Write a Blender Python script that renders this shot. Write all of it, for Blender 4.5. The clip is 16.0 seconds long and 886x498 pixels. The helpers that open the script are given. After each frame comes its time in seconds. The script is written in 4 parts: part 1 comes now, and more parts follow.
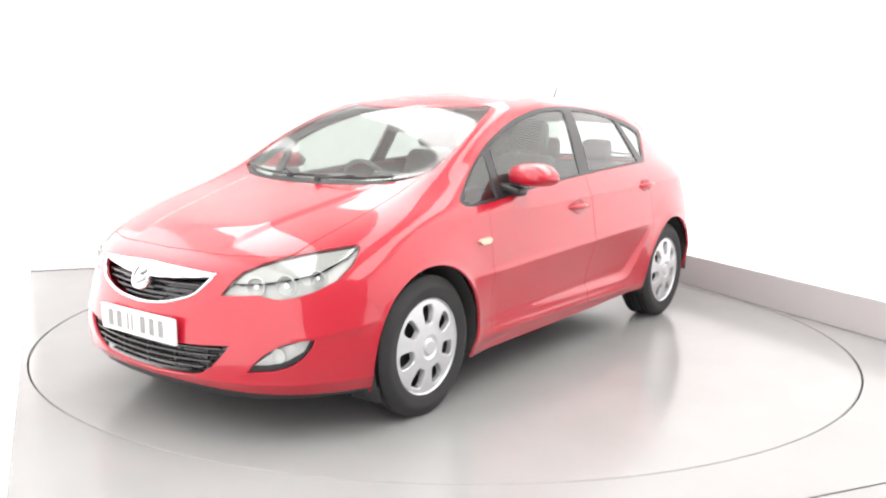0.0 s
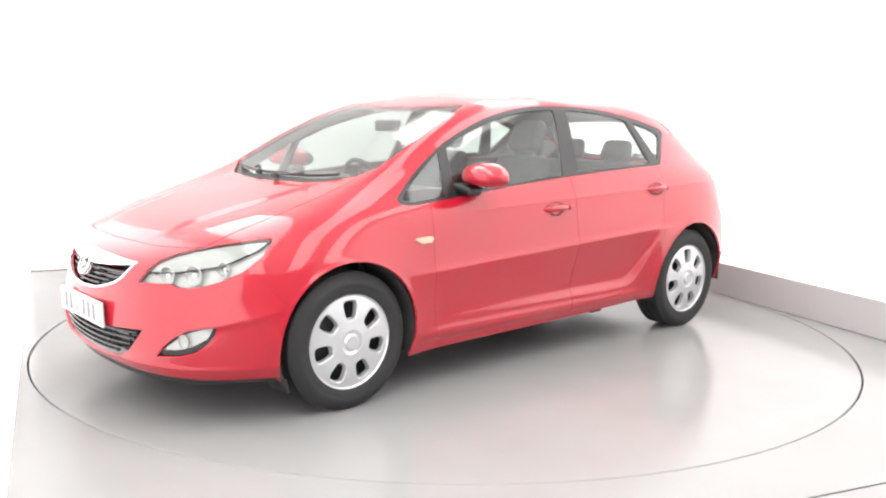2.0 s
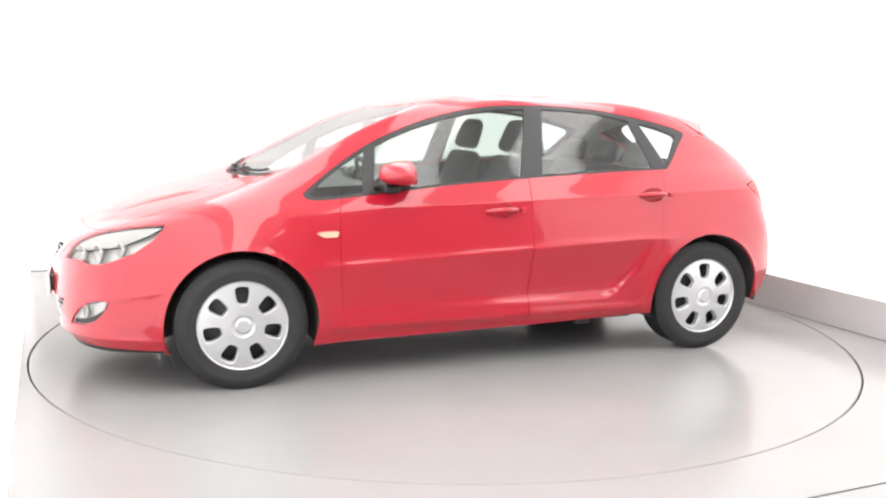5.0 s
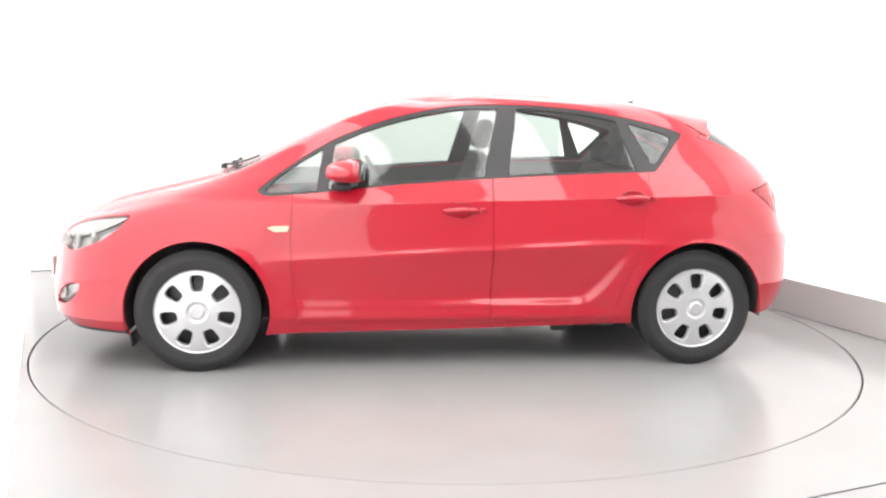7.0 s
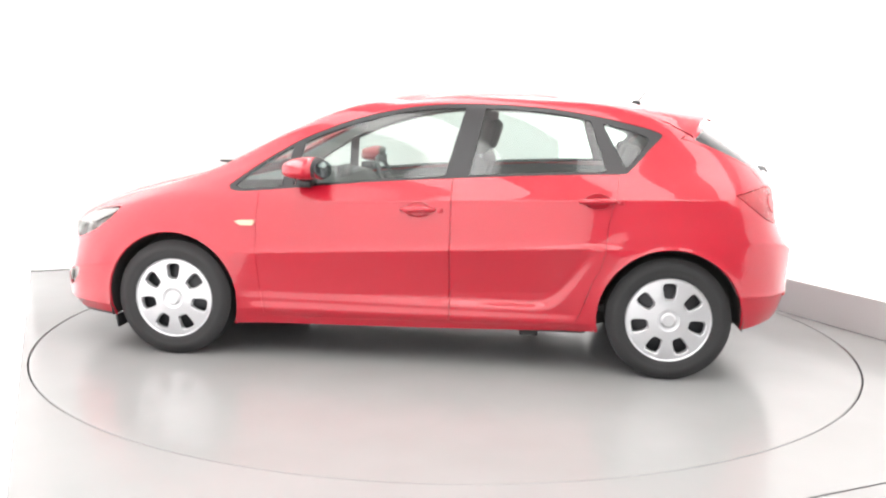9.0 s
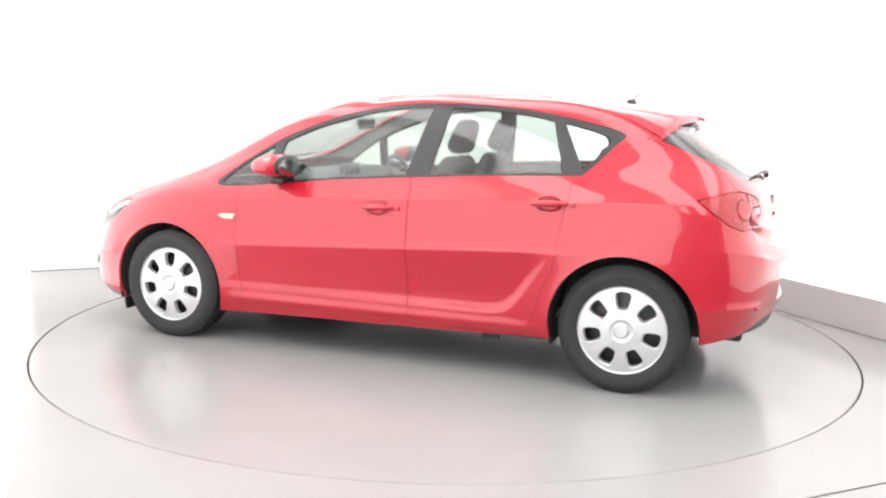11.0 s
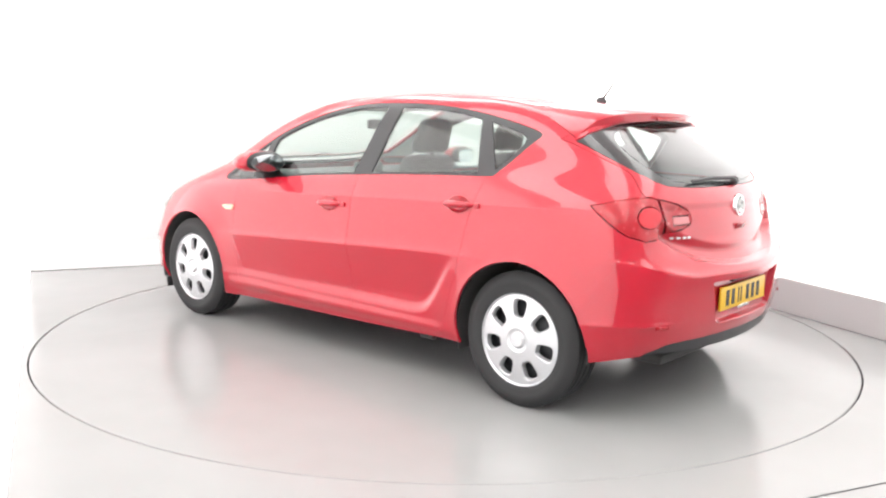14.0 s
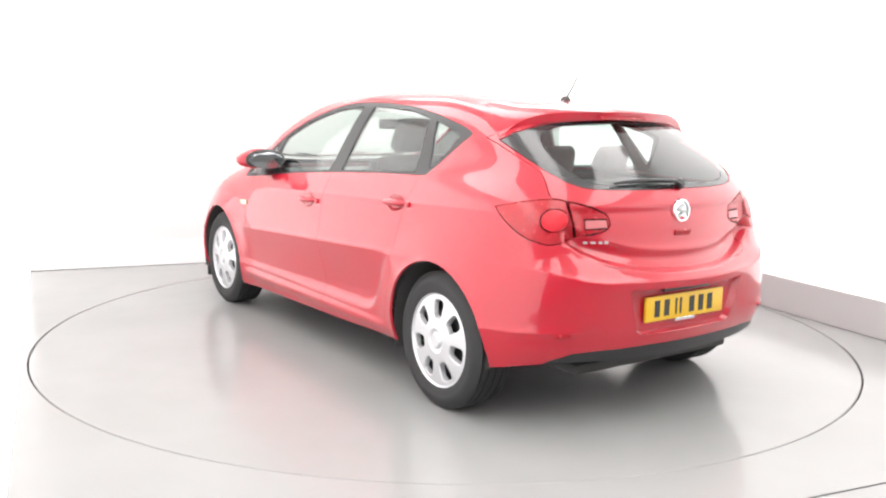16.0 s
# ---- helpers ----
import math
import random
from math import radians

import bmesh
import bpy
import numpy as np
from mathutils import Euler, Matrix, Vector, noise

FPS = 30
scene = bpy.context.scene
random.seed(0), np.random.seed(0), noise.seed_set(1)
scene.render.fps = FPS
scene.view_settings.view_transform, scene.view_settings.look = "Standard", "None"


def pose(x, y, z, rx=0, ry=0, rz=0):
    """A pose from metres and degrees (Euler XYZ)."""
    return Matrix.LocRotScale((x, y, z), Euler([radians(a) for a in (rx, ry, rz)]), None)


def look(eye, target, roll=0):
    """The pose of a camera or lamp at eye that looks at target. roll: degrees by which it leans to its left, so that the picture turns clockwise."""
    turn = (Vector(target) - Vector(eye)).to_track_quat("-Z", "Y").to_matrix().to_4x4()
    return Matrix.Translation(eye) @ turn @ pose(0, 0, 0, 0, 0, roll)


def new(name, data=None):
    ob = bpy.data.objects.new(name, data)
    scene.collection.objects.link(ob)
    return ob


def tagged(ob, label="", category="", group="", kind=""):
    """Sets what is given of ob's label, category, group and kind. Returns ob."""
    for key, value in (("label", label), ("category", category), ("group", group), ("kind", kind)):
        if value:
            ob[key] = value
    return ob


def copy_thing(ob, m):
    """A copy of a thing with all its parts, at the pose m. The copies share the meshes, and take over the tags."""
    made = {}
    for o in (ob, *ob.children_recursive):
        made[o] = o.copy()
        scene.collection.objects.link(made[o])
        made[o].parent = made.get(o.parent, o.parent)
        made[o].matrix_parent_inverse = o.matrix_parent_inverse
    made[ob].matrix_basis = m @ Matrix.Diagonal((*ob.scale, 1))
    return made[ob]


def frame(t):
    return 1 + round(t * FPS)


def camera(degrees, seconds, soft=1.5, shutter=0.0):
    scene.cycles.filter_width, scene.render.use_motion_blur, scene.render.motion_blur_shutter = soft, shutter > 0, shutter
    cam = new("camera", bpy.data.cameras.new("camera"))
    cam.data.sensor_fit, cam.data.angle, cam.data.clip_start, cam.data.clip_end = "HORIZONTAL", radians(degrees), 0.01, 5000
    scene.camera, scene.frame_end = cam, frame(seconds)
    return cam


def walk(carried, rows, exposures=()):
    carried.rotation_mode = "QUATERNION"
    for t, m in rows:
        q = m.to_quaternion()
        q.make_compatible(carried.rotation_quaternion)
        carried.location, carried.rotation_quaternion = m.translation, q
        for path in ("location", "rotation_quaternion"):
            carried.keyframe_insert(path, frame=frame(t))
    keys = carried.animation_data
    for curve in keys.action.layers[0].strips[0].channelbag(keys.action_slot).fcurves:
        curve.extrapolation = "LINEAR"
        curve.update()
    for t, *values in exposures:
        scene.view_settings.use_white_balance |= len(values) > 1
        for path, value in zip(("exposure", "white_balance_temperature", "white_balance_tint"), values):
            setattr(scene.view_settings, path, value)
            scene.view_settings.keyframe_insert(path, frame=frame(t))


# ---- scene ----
cam = camera(53.76, 16.0, soft=2.2)
EYE = Vector((0, -5.517, 1.359))
AIM = Vector((math.sin(-.0044) * math.cos(.1533), math.cos(-.0044) * math.cos(.1533), -math.sin(.1533)))
VIEW = look(EYE, EYE + AIM, 1.106)
walk(cam, [(0, VIEW), (16.0, VIEW)], [(0, 0.08), (16.0, 0.08)])

# the turntable's turn in degrees: it sets off gently, then keeps one speed
TURNS = [(0, 233.75), (.25, 232.85), (.5, 231.60), (.75, 230.2), (1, 228.55), (1.25, 226.83), (1.5, 225.06)]
TURNS += [(2.0 + .5 * k, 225.06 - 6.885 * (.5 + .5 * k)) for k in range(29)]

# ---- light: a bare white room under rows of ceiling panels ----
world = bpy.data.worlds.new("world")
scene.world = world
world.use_nodes = True
world.node_tree.nodes["Background"].inputs[0].default_value = (.8, .85, .9, 1)
world.node_tree.nodes["Background"].inputs[1].default_value = .02


# ---- materials ----
def material(name, colour, rough=.5, metal=0.0, coat=0.0, vary=.06, scale=8.0, bump=0.0, bump_scale=200.0, rough_vary=.06, spec=.5, stretch=(1, 1, 1)):
    m = bpy.data.materials.new(name)
    m.use_nodes = True
    nt = m.node_tree
    b = nt.nodes["Principled BSDF"]
    b.inputs["Metallic"].default_value = metal
    b.inputs["Coat Weight"].default_value = coat
    b.inputs["Coat Roughness"].default_value = .04
    b.inputs["Specular IOR Level"].default_value = spec
    co = nt.nodes.new("ShaderNodeTexCoord")
    mp = nt.nodes.new("ShaderNodeMapping")
    mp.inputs["Scale"].default_value = stretch
    nt.links.new(co.outputs["Object"], mp.inputs["Vector"])
    big, fine = nt.nodes.new("ShaderNodeTexNoise"), nt.nodes.new("ShaderNodeTexNoise")
    big.inputs["Scale"].default_value, big.inputs["Detail"].default_value = scale, 5
    fine.inputs["Scale"].default_value, fine.inputs["Detail"].default_value = bump_scale, 3
    for n in (big, fine):
        nt.links.new(mp.outputs[0], n.inputs["Vector"])
    mix = nt.nodes.new("ShaderNodeMix")
    mix.data_type = "RGBA"
    mix.inputs["A"].default_value = (*[max(0, c * (1 - vary)) for c in colour], 1)
    mix.inputs["B"].default_value = (*[min(1, c * (1 + vary)) for c in colour], 1)
    nt.links.new(big.outputs[0], mix.inputs["Factor"])
    nt.links.new(mix.outputs["Result"], b.inputs["Base Color"])
    mr = nt.nodes.new("ShaderNodeMapRange")
    mr.inputs["To Min"].default_value, mr.inputs["To Max"].default_value = max(.01, rough - rough_vary), rough + rough_vary
    nt.links.new(big.outputs[0], mr.inputs["Value"])
    nt.links.new(mr.outputs[0], b.inputs["Roughness"])
    if bump:
        bp = nt.nodes.new("ShaderNodeBump")
        bp.inputs["Strength"].default_value, bp.inputs["Distance"].default_value = bump, .002
        nt.links.new(fine.outputs[0], bp.inputs["Height"])
        nt.links.new(bp.outputs[0], b.inputs["Normal"])
    return m


def glass(name, tint, gloss=1.0):
    m = bpy.data.materials.new(name)
    m.use_nodes = True
    nt = m.node_tree
    nt.nodes.remove(nt.nodes["Principled BSDF"])
    clear, shine, mix, face, power, scale_, base = [nt.nodes.new("ShaderNode" + k) for k in ("BsdfTransparent", "BsdfGlossy", "MixShader", "LayerWeight", "Math", "Math", "Math")]
    clear.inputs[0].default_value = (*tint, 1)
    shine.inputs["Color"].default_value = (gloss, gloss, gloss, 1)
    shine.inputs["Roughness"].default_value = .07
    face.inputs["Blend"].default_value = .5
    power.operation, scale_.operation, base.operation = "POWER", "MULTIPLY", "ADD"
    power.inputs[1].default_value, scale_.inputs[1].default_value, base.inputs[1].default_value = 4.3, .88, .07
    nt.links.new(face.outputs["Facing"], power.inputs[0])
    nt.links.new(power.outputs[0], scale_.inputs[0])
    nt.links.new(scale_.outputs[0], base.inputs[0])
    nt.links.new(base.outputs[0], mix.inputs[0])
    nt.links.new(clear.outputs[0], mix.inputs[1])
    nt.links.new(shine.outputs[0], mix.inputs[2])
    nt.links.new(mix.outputs[0], nt.nodes["Material Output"].inputs[0])
    return m


# plain white wall surface with an added glow that bleaches it
def wall_with_glow(name, power, white=.80):
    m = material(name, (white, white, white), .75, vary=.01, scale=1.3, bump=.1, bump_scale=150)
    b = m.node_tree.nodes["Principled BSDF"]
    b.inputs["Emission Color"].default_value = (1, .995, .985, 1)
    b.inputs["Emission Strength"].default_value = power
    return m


def glow(name, colour, power):
    m = bpy.data.materials.new(name)
    m.use_nodes = True
    b = m.node_tree.nodes["Principled BSDF"]
    b.inputs["Base Color"].default_value = (.8, .8, .8, 1)
    b.inputs["Emission Color"].default_value = (*colour, 1)
    b.inputs["Emission Strength"].default_value = power
    return m


PAINT = material("red_car_paint", (.40, .0050, .020), .34, 0, 1.0, .05, 3, .03, 900, .04)
PAINT.node_tree.nodes["Principled BSDF"].inputs["Specular IOR Level"].default_value = .25
PAINT.node_tree.nodes["Principled BSDF"].inputs["Coat IOR"].default_value = 1.52
WALL = material("white_wall_paint", (.90, .90, .89), .7, vary=.015, scale=1.3, bump=.15, bump_scale=120)
# added wall glow, set for each wall by its reflection in the car
GLOWBACK = wall_with_glow("white_wall_faint_added_glow", .04, .62)
GLOWLEFT = wall_with_glow("white_wall_bright_added_glow", 1.55)
GLOWRIGHT = wall_with_glow("white_wall_medium_added_glow", 1.05)
# the unseen rear wall's dimness is put into this grey, for dark reflections
REARDARK = material("darkened_rear_wall_grey", (.20, .20, .20), .7, vary=.04, scale=2, bump=.1)
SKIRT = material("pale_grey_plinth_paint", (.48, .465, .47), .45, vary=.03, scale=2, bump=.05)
FLOOR = material("pale_grey_gloss_floor", (.295, .295, .295), .17, vary=.07, scale=1.6, bump=.015, bump_scale=60, rough_vary=.08, spec=.20)
DISC = material("pale_grey_gloss_turntable", (.29, .29, .29), .17, vary=.07, scale=2.1, bump=.015, bump_scale=60, rough_vary=.08, spec=.27)
PIT = material("dark_steel_edge", (.035, .035, .04), .6, vary=.2, scale=6)
TRIM = material("black_trim_plastic", (.016, .0165, .018), .36, vary=.15, scale=20, bump=.1, bump_scale=700)
PIANO = material("gloss_black_trim", (.025, .026, .028), .18, coat=.4, vary=.1, scale=9)
RUBBER = material("tyre_rubber", (.020, .020, .021), .74, vary=.25, scale=14, bump=.25, bump_scale=260)
SILVER = material("silver_wheel_paint", (.56, .565, .58), .34, .55, .3, .05, 12, .04, 600)
STEEL = material("dark_steel", (.06, .06, .065), .5, .6, vary=.25, scale=20)
CHROME = material("chrome", (.82, .83, .85), .10, 1.0, vary=.03, scale=20, rough_vary=.03)
REFLECTOR = material("lamp_reflector", (.46, .475, .46), .36, .25, vary=.08, scale=25)
CLOTH = material("charcoal_seat_cloth", (.05, .051, .054), .9, vary=.3, scale=30, bump=.4, bump_scale=500)
CABIN = material("dark_grey_cabin_plastic", (.07, .07, .073), .6, vary=.15, scale=10, bump=.15, bump_scale=400)
LINING = material("grey_roof_lining", (.32, .32, .31), .9, vary=.06, scale=10, bump=.2, bump_scale=500)
UNDER = material("dirty_underbody", (.045, .044, .043), .8, vary=.4, scale=7, bump=.3)
# back plinth: the glare in that corner is put into a whiter colour
GLARESKIRT = material("glare_whitened_plinth", (.84, .835, .835), .45, vary=.03, scale=2, bump=.05)
REVERSE = material("pinkish_clear_lens", (.50, .15, .16), .2, 0, .4, .1, 40)
REDLENS = material("red_lamp_lens", (.33, .005, .013), .26, coat=.2, vary=.35, scale=30, bump=.5, bump_scale=45)
PALERED = material("pale_red_lamp_lens", (.47, .008, .020), .3, coat=.15, vary=.1, scale=40, bump=.12, bump_scale=90)
CLEARLENS = material("clear_lamp_lens", (.30, .31, .295), .2, .3, .4, .08, 40, .1, 120)
AMBER = material("pale_amber_lens", (.62, .46, .32), .12, 0, 1, .08, 40)
WHITEPLATE = material("white_plate", (.74, .74, .73), .35, vary=.03, scale=20)
YELLOWPLATE = material("yellow_plate", (.72, .44, .02), .35, vary=.03, scale=20)
BAR = material("black_plate_marks", (.02, .02, .02), .5, vary=.1)
# front plate marks: glare over black print, mixed into the colour as grey
GLAREBAR = material("glare_greyed_plate_marks", (.22, .22, .22), .5, vary=.1)
GLASS = glass("window_glass", (.80, .89, .85))
REARGLASS = glass("rear_window_glass", (.60, .67, .65))
LENS = glass("lamp_cover", (.96, .97, .97), .6)
PANEL = glow("ceiling_panel_glow", (1, .985, .965), 4.2)


# ---- builders ----
def mesh_object(name, verts, faces, mat, parent=None, label="", normals=None, smooth=True):
    me = bpy.data.meshes.new(name)
    me.from_pydata([tuple(v) for v in verts], [], faces)
    me.materials.append(mat)
    me.polygons.foreach_set("use_smooth", [smooth] * len(me.polygons))
    if normals is not None:
        me.normals_split_custom_set_from_vertices([tuple(n) for n in normals])
    ob = new(name, me)
    if parent:
        ob.parent = parent
    if label:
        ob["label"] = label
    return ob


def part(name, bm, mat, parent=None, label="", smooth=True, sharp=35):
    me = bpy.data.meshes.new(name)
    bmesh.ops.recalc_face_normals(bm, faces=bm.faces[:])
    for e in bm.edges:
        e.smooth = len(e.link_faces) == 2 and e.calc_face_angle(0) < radians(sharp)
    for f in bm.faces:
        f.smooth = smooth
    bm.to_mesh(me)
    bm.free()
    me.materials.append(mat)
    ob = new(name, me)
    if parent:
        ob.parent = parent
    if label:
        ob["label"] = label
    return ob


def block(size, at=(0, 0, 0), bevel=.01, segs=2, turn=None, taper=None, bm=None):
    """A bevelled box; taper=(tx, ty) narrows its top."""
    own = bmesh.new()
    bmesh.ops.create_cube(own, size=1)
    for v in own.verts:
        k = (1, 1) if taper is None or v.co.z < 0 else taper
        v.co = Vector((v.co.x * size[0] * k[0], v.co.y * size[1] * k[1], v.co.z * size[2]))
    if bevel:
        bmesh.ops.bevel(own, geom=own.edges[:], offset=bevel, segments=segs, profile=.5, affect="EDGES")
    bmesh.ops.transform(own, matrix=Matrix.Translation(at) @ (turn or Matrix()), verts=own.verts[:])
    if bm is None:
        return own
    me = bpy.data.meshes.new("tmp")
    own.to_mesh(me)
    own.free()
    bm.from_mesh(me)
    bpy.data.meshes.remove(me)
    return bm


def lathe(profile, segs=64, matrix=None, bm=None):
    """Turn (r, h) pairs round z."""
    bm = bm or bmesh.new()
    rows = []
    for r, h in profile:
        if r < 1e-6:
            rows.append([bm.verts.new((0, 0, h))])
        else:
            rows.append([bm.verts.new((r * math.cos(2 * math.pi * k / segs), r * math.sin(2 * math.pi * k / segs), h)) for k in range(segs)])
    for a, b in zip(rows, rows[1:]):
        for k in range(segs):
            l = (k + 1) % segs
            if len(a) == 1 and len(b) == 1:
                continue
            if len(a) == 1:
                bm.faces.new((a[0], b[k], b[l]))
            elif len(b) == 1:
                bm.faces.new((a[k], b[0], a[l]))
            else:
                bm.faces.new((a[k], b[k], b[l], a[l]))
    if matrix is not None:
        bmesh.ops.transform(bm, matrix=matrix, verts=[v for row in rows for v in row])
    return bm


def tube(points, radius, segs=10, bm=None, flat=1.0, close=False):
    """A round bar along points; flat squeezes it along z."""
    bm = bm or bmesh.new()
    pts = [Vector(p) for p in points]
    rings = []
    n = len(pts)
    for i, p in enumerate(pts):
        d = (pts[(i + 1) % n] - pts[i - 1]) if close else (pts[min(i + 1, n - 1)] - pts[max(i - 1, 0)])
        d.normalize()
        s = d.cross(Vector((0, 0, 1)))
        if s.length < .05:
            s = d.cross(Vector((0, 1, 0)))
        s.normalize()
        u = s.cross(d)
        r = radius[i] if isinstance(radius, (list, tuple)) else radius
        rings.append([bm.verts.new(p + s * r * math.cos(2 * math.pi * k / segs) + u * r * flat * math.sin(2 * math.pi * k / segs)) for k in range(segs)])
    for i in range(n if close else n - 1):
        a, b = rings[i], rings[(i + 1) % n]
        for k in range(segs):
            bm.faces.new((a[k], a[(k + 1) % segs], b[(k + 1) % segs], b[k]))
    if not close:
        bm.faces.new(rings[0])
        bm.faces.new(rings[-1])
    return bm


# ---- the room: its walls stand at an angle to the view ----
ROOM = pose(0, 0, 0, 0, 0, 23.5)
LEFT, RIGHT, BACK, REAR, HIGH, JOINT = -2.475, 2.50, 2.88, -6.4, 3.3, -2.82


def in_room(ob):
    ob.matrix_basis = ROOM
    return ob


def room_box(name, x0, x1, y0, y1, z0, z1, mat, label, category, bevel=.003):
    bm = block((x1 - x0, y1 - y0, z1 - z0), ((x0 + x1) / 2, (y0 + y1) / 2, (z0 + z1) / 2), bevel, 1)
    return tagged(in_room(part(name, bm, mat, smooth=False)), label, category, kind="structure")


room_box("wall_back", LEFT - .2, RIGHT + .2, BACK, BACK + .2, -.1, HIGH, GLOWBACK, "white studio back wall with a faint added glow", "wall")
left_wall = room_box("wall_left", LEFT - .2, LEFT, REAR, BACK + .1, -.1, HIGH, GLOWLEFT, "white studio side wall with a strong added glow", "wall")
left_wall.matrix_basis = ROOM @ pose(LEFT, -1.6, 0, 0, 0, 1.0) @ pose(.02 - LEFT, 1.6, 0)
room_box("wall_right", RIGHT, RIGHT + .2, REAR, BACK, -.1, HIGH, GLOWRIGHT, "white studio side wall with added glow and grey plinth", "wall")
room_box("wall_rear", LEFT - .2, RIGHT + .2, REAR - .2, REAR, -.1, HIGH, REARDARK, "unseen wall behind the view, greyed to darken reflections", "wall")
room_box("ceiling", LEFT - .2, RIGHT + .2, REAR - .2, BACK + .2, HIGH, HIGH + .1, WALL, "white painted studio ceiling with light panels", "ceiling")
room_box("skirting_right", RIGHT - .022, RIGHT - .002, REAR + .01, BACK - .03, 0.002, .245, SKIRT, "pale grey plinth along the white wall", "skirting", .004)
room_box("skirting_back", LEFT - .07, RIGHT - .03, BACK - .022, BACK - .002, 0.002, .215, GLARESKIRT, "plinth along the back wall, whitened for the glare there", "skirting", .004)
room_box("subfloor", LEFT - .1, RIGHT + .1, REAR, BACK, -.16, -.10, PIT, "dark steel pit under the turntable", "floor")

RADIUS = 2.45


def floor_ring():
    """The fixed floor with its round opening for the turntable."""
    n = 256
    verts, faces = [], []
    turn = radians(-23.5)
    for k in range(n):
        a = 2 * math.pi * k / n
        c, s = math.cos(a), math.sin(a)
        verts.append((RADIUS * c, RADIUS * s, 0))
        far = min(t for t in ((RIGHT / c if c > 0 else (LEFT - .12) / c) if abs(c) > 1e-6 else 99, (BACK / s if s > 0 else JOINT / s) if abs(s) > 1e-6 else 99))
        verts.append((far * c, far * s, 0))
        verts.append((RADIUS * c, RADIUS * s, -.10))
    for k in range(n):
        l = (k + 1) % n
        faces.append((3 * k, 3 * k + 1, 3 * l + 1, 3 * l))
        faces.append((3 * k + 2, 3 * k, 3 * l, 3 * l + 2))
    ob = mesh_object("floor", verts, faces, FLOOR, smooth=False)
    return tagged(in_room(ob), "glossy pale grey studio floor round the turntable", "floor", kind="structure")


floor_ring()
room_box("floor_front", LEFT, RIGHT, REAR, JOINT - .007, -.1, 0, FLOOR, "glossy pale grey studio floor before a joint", "floor", .002)


def turntable():
    top = tagged(new("turntable"), "round pale grey glossy turntable flush with the floor", "turntable")
    r = RADIUS - .009
    bm = lathe([(0, 0), (1.0, 0), (2.0, 0), (r - .004, 0), (r, -.004), (r, -.09)], 192)
    part("deck", bm, DISC, top)
    bm = lathe([(r - .05, -.095), (r + .004, -.095), (r + .004, -.098), (r - .05, -.098)], 128)
    part("rim", bm, PIT, top, "dark steel rim below the gap")
    return top


table = turntable()


def ceiling_lights():
    first = None
    long = (BACK - REAR - .5) / 2
    for x in (-1.62, 0.0, 1.62):
        for y in (REAR + .25 + long / 2, BACK - .25 - long / 2):
            if first is None:
                first = tagged(new("ceiling_light"), "long glowing white fabric ceiling light panel", "ceiling light", "ceiling light panels")
                part("frame", block((.82, long, .03), (0, 0, 0), .006, 1), WALL, first)
                part("diffuser", block((.76, long - .03, .012), (0, 0, -.017), .003, 1), PANEL, first, "glowing white diffuser")
                first.matrix_basis = ROOM @ pose(x, y, HIGH - .017)
            else:
                copy_thing(first, ROOM @ pose(x, y, HIGH - .017))


ceiling_lights()

# ---- the car's shell: control lines from the bottom edge to the roof's middle, each from nose to tail ----
# columns: nose, front face, front corner, ahead of wheel, front wheel, front door edge, middle post,
# rear door edge, rear wheel, behind wheel, rear corner, rear face, tail
COLUMNS, RINGS = 13, 13


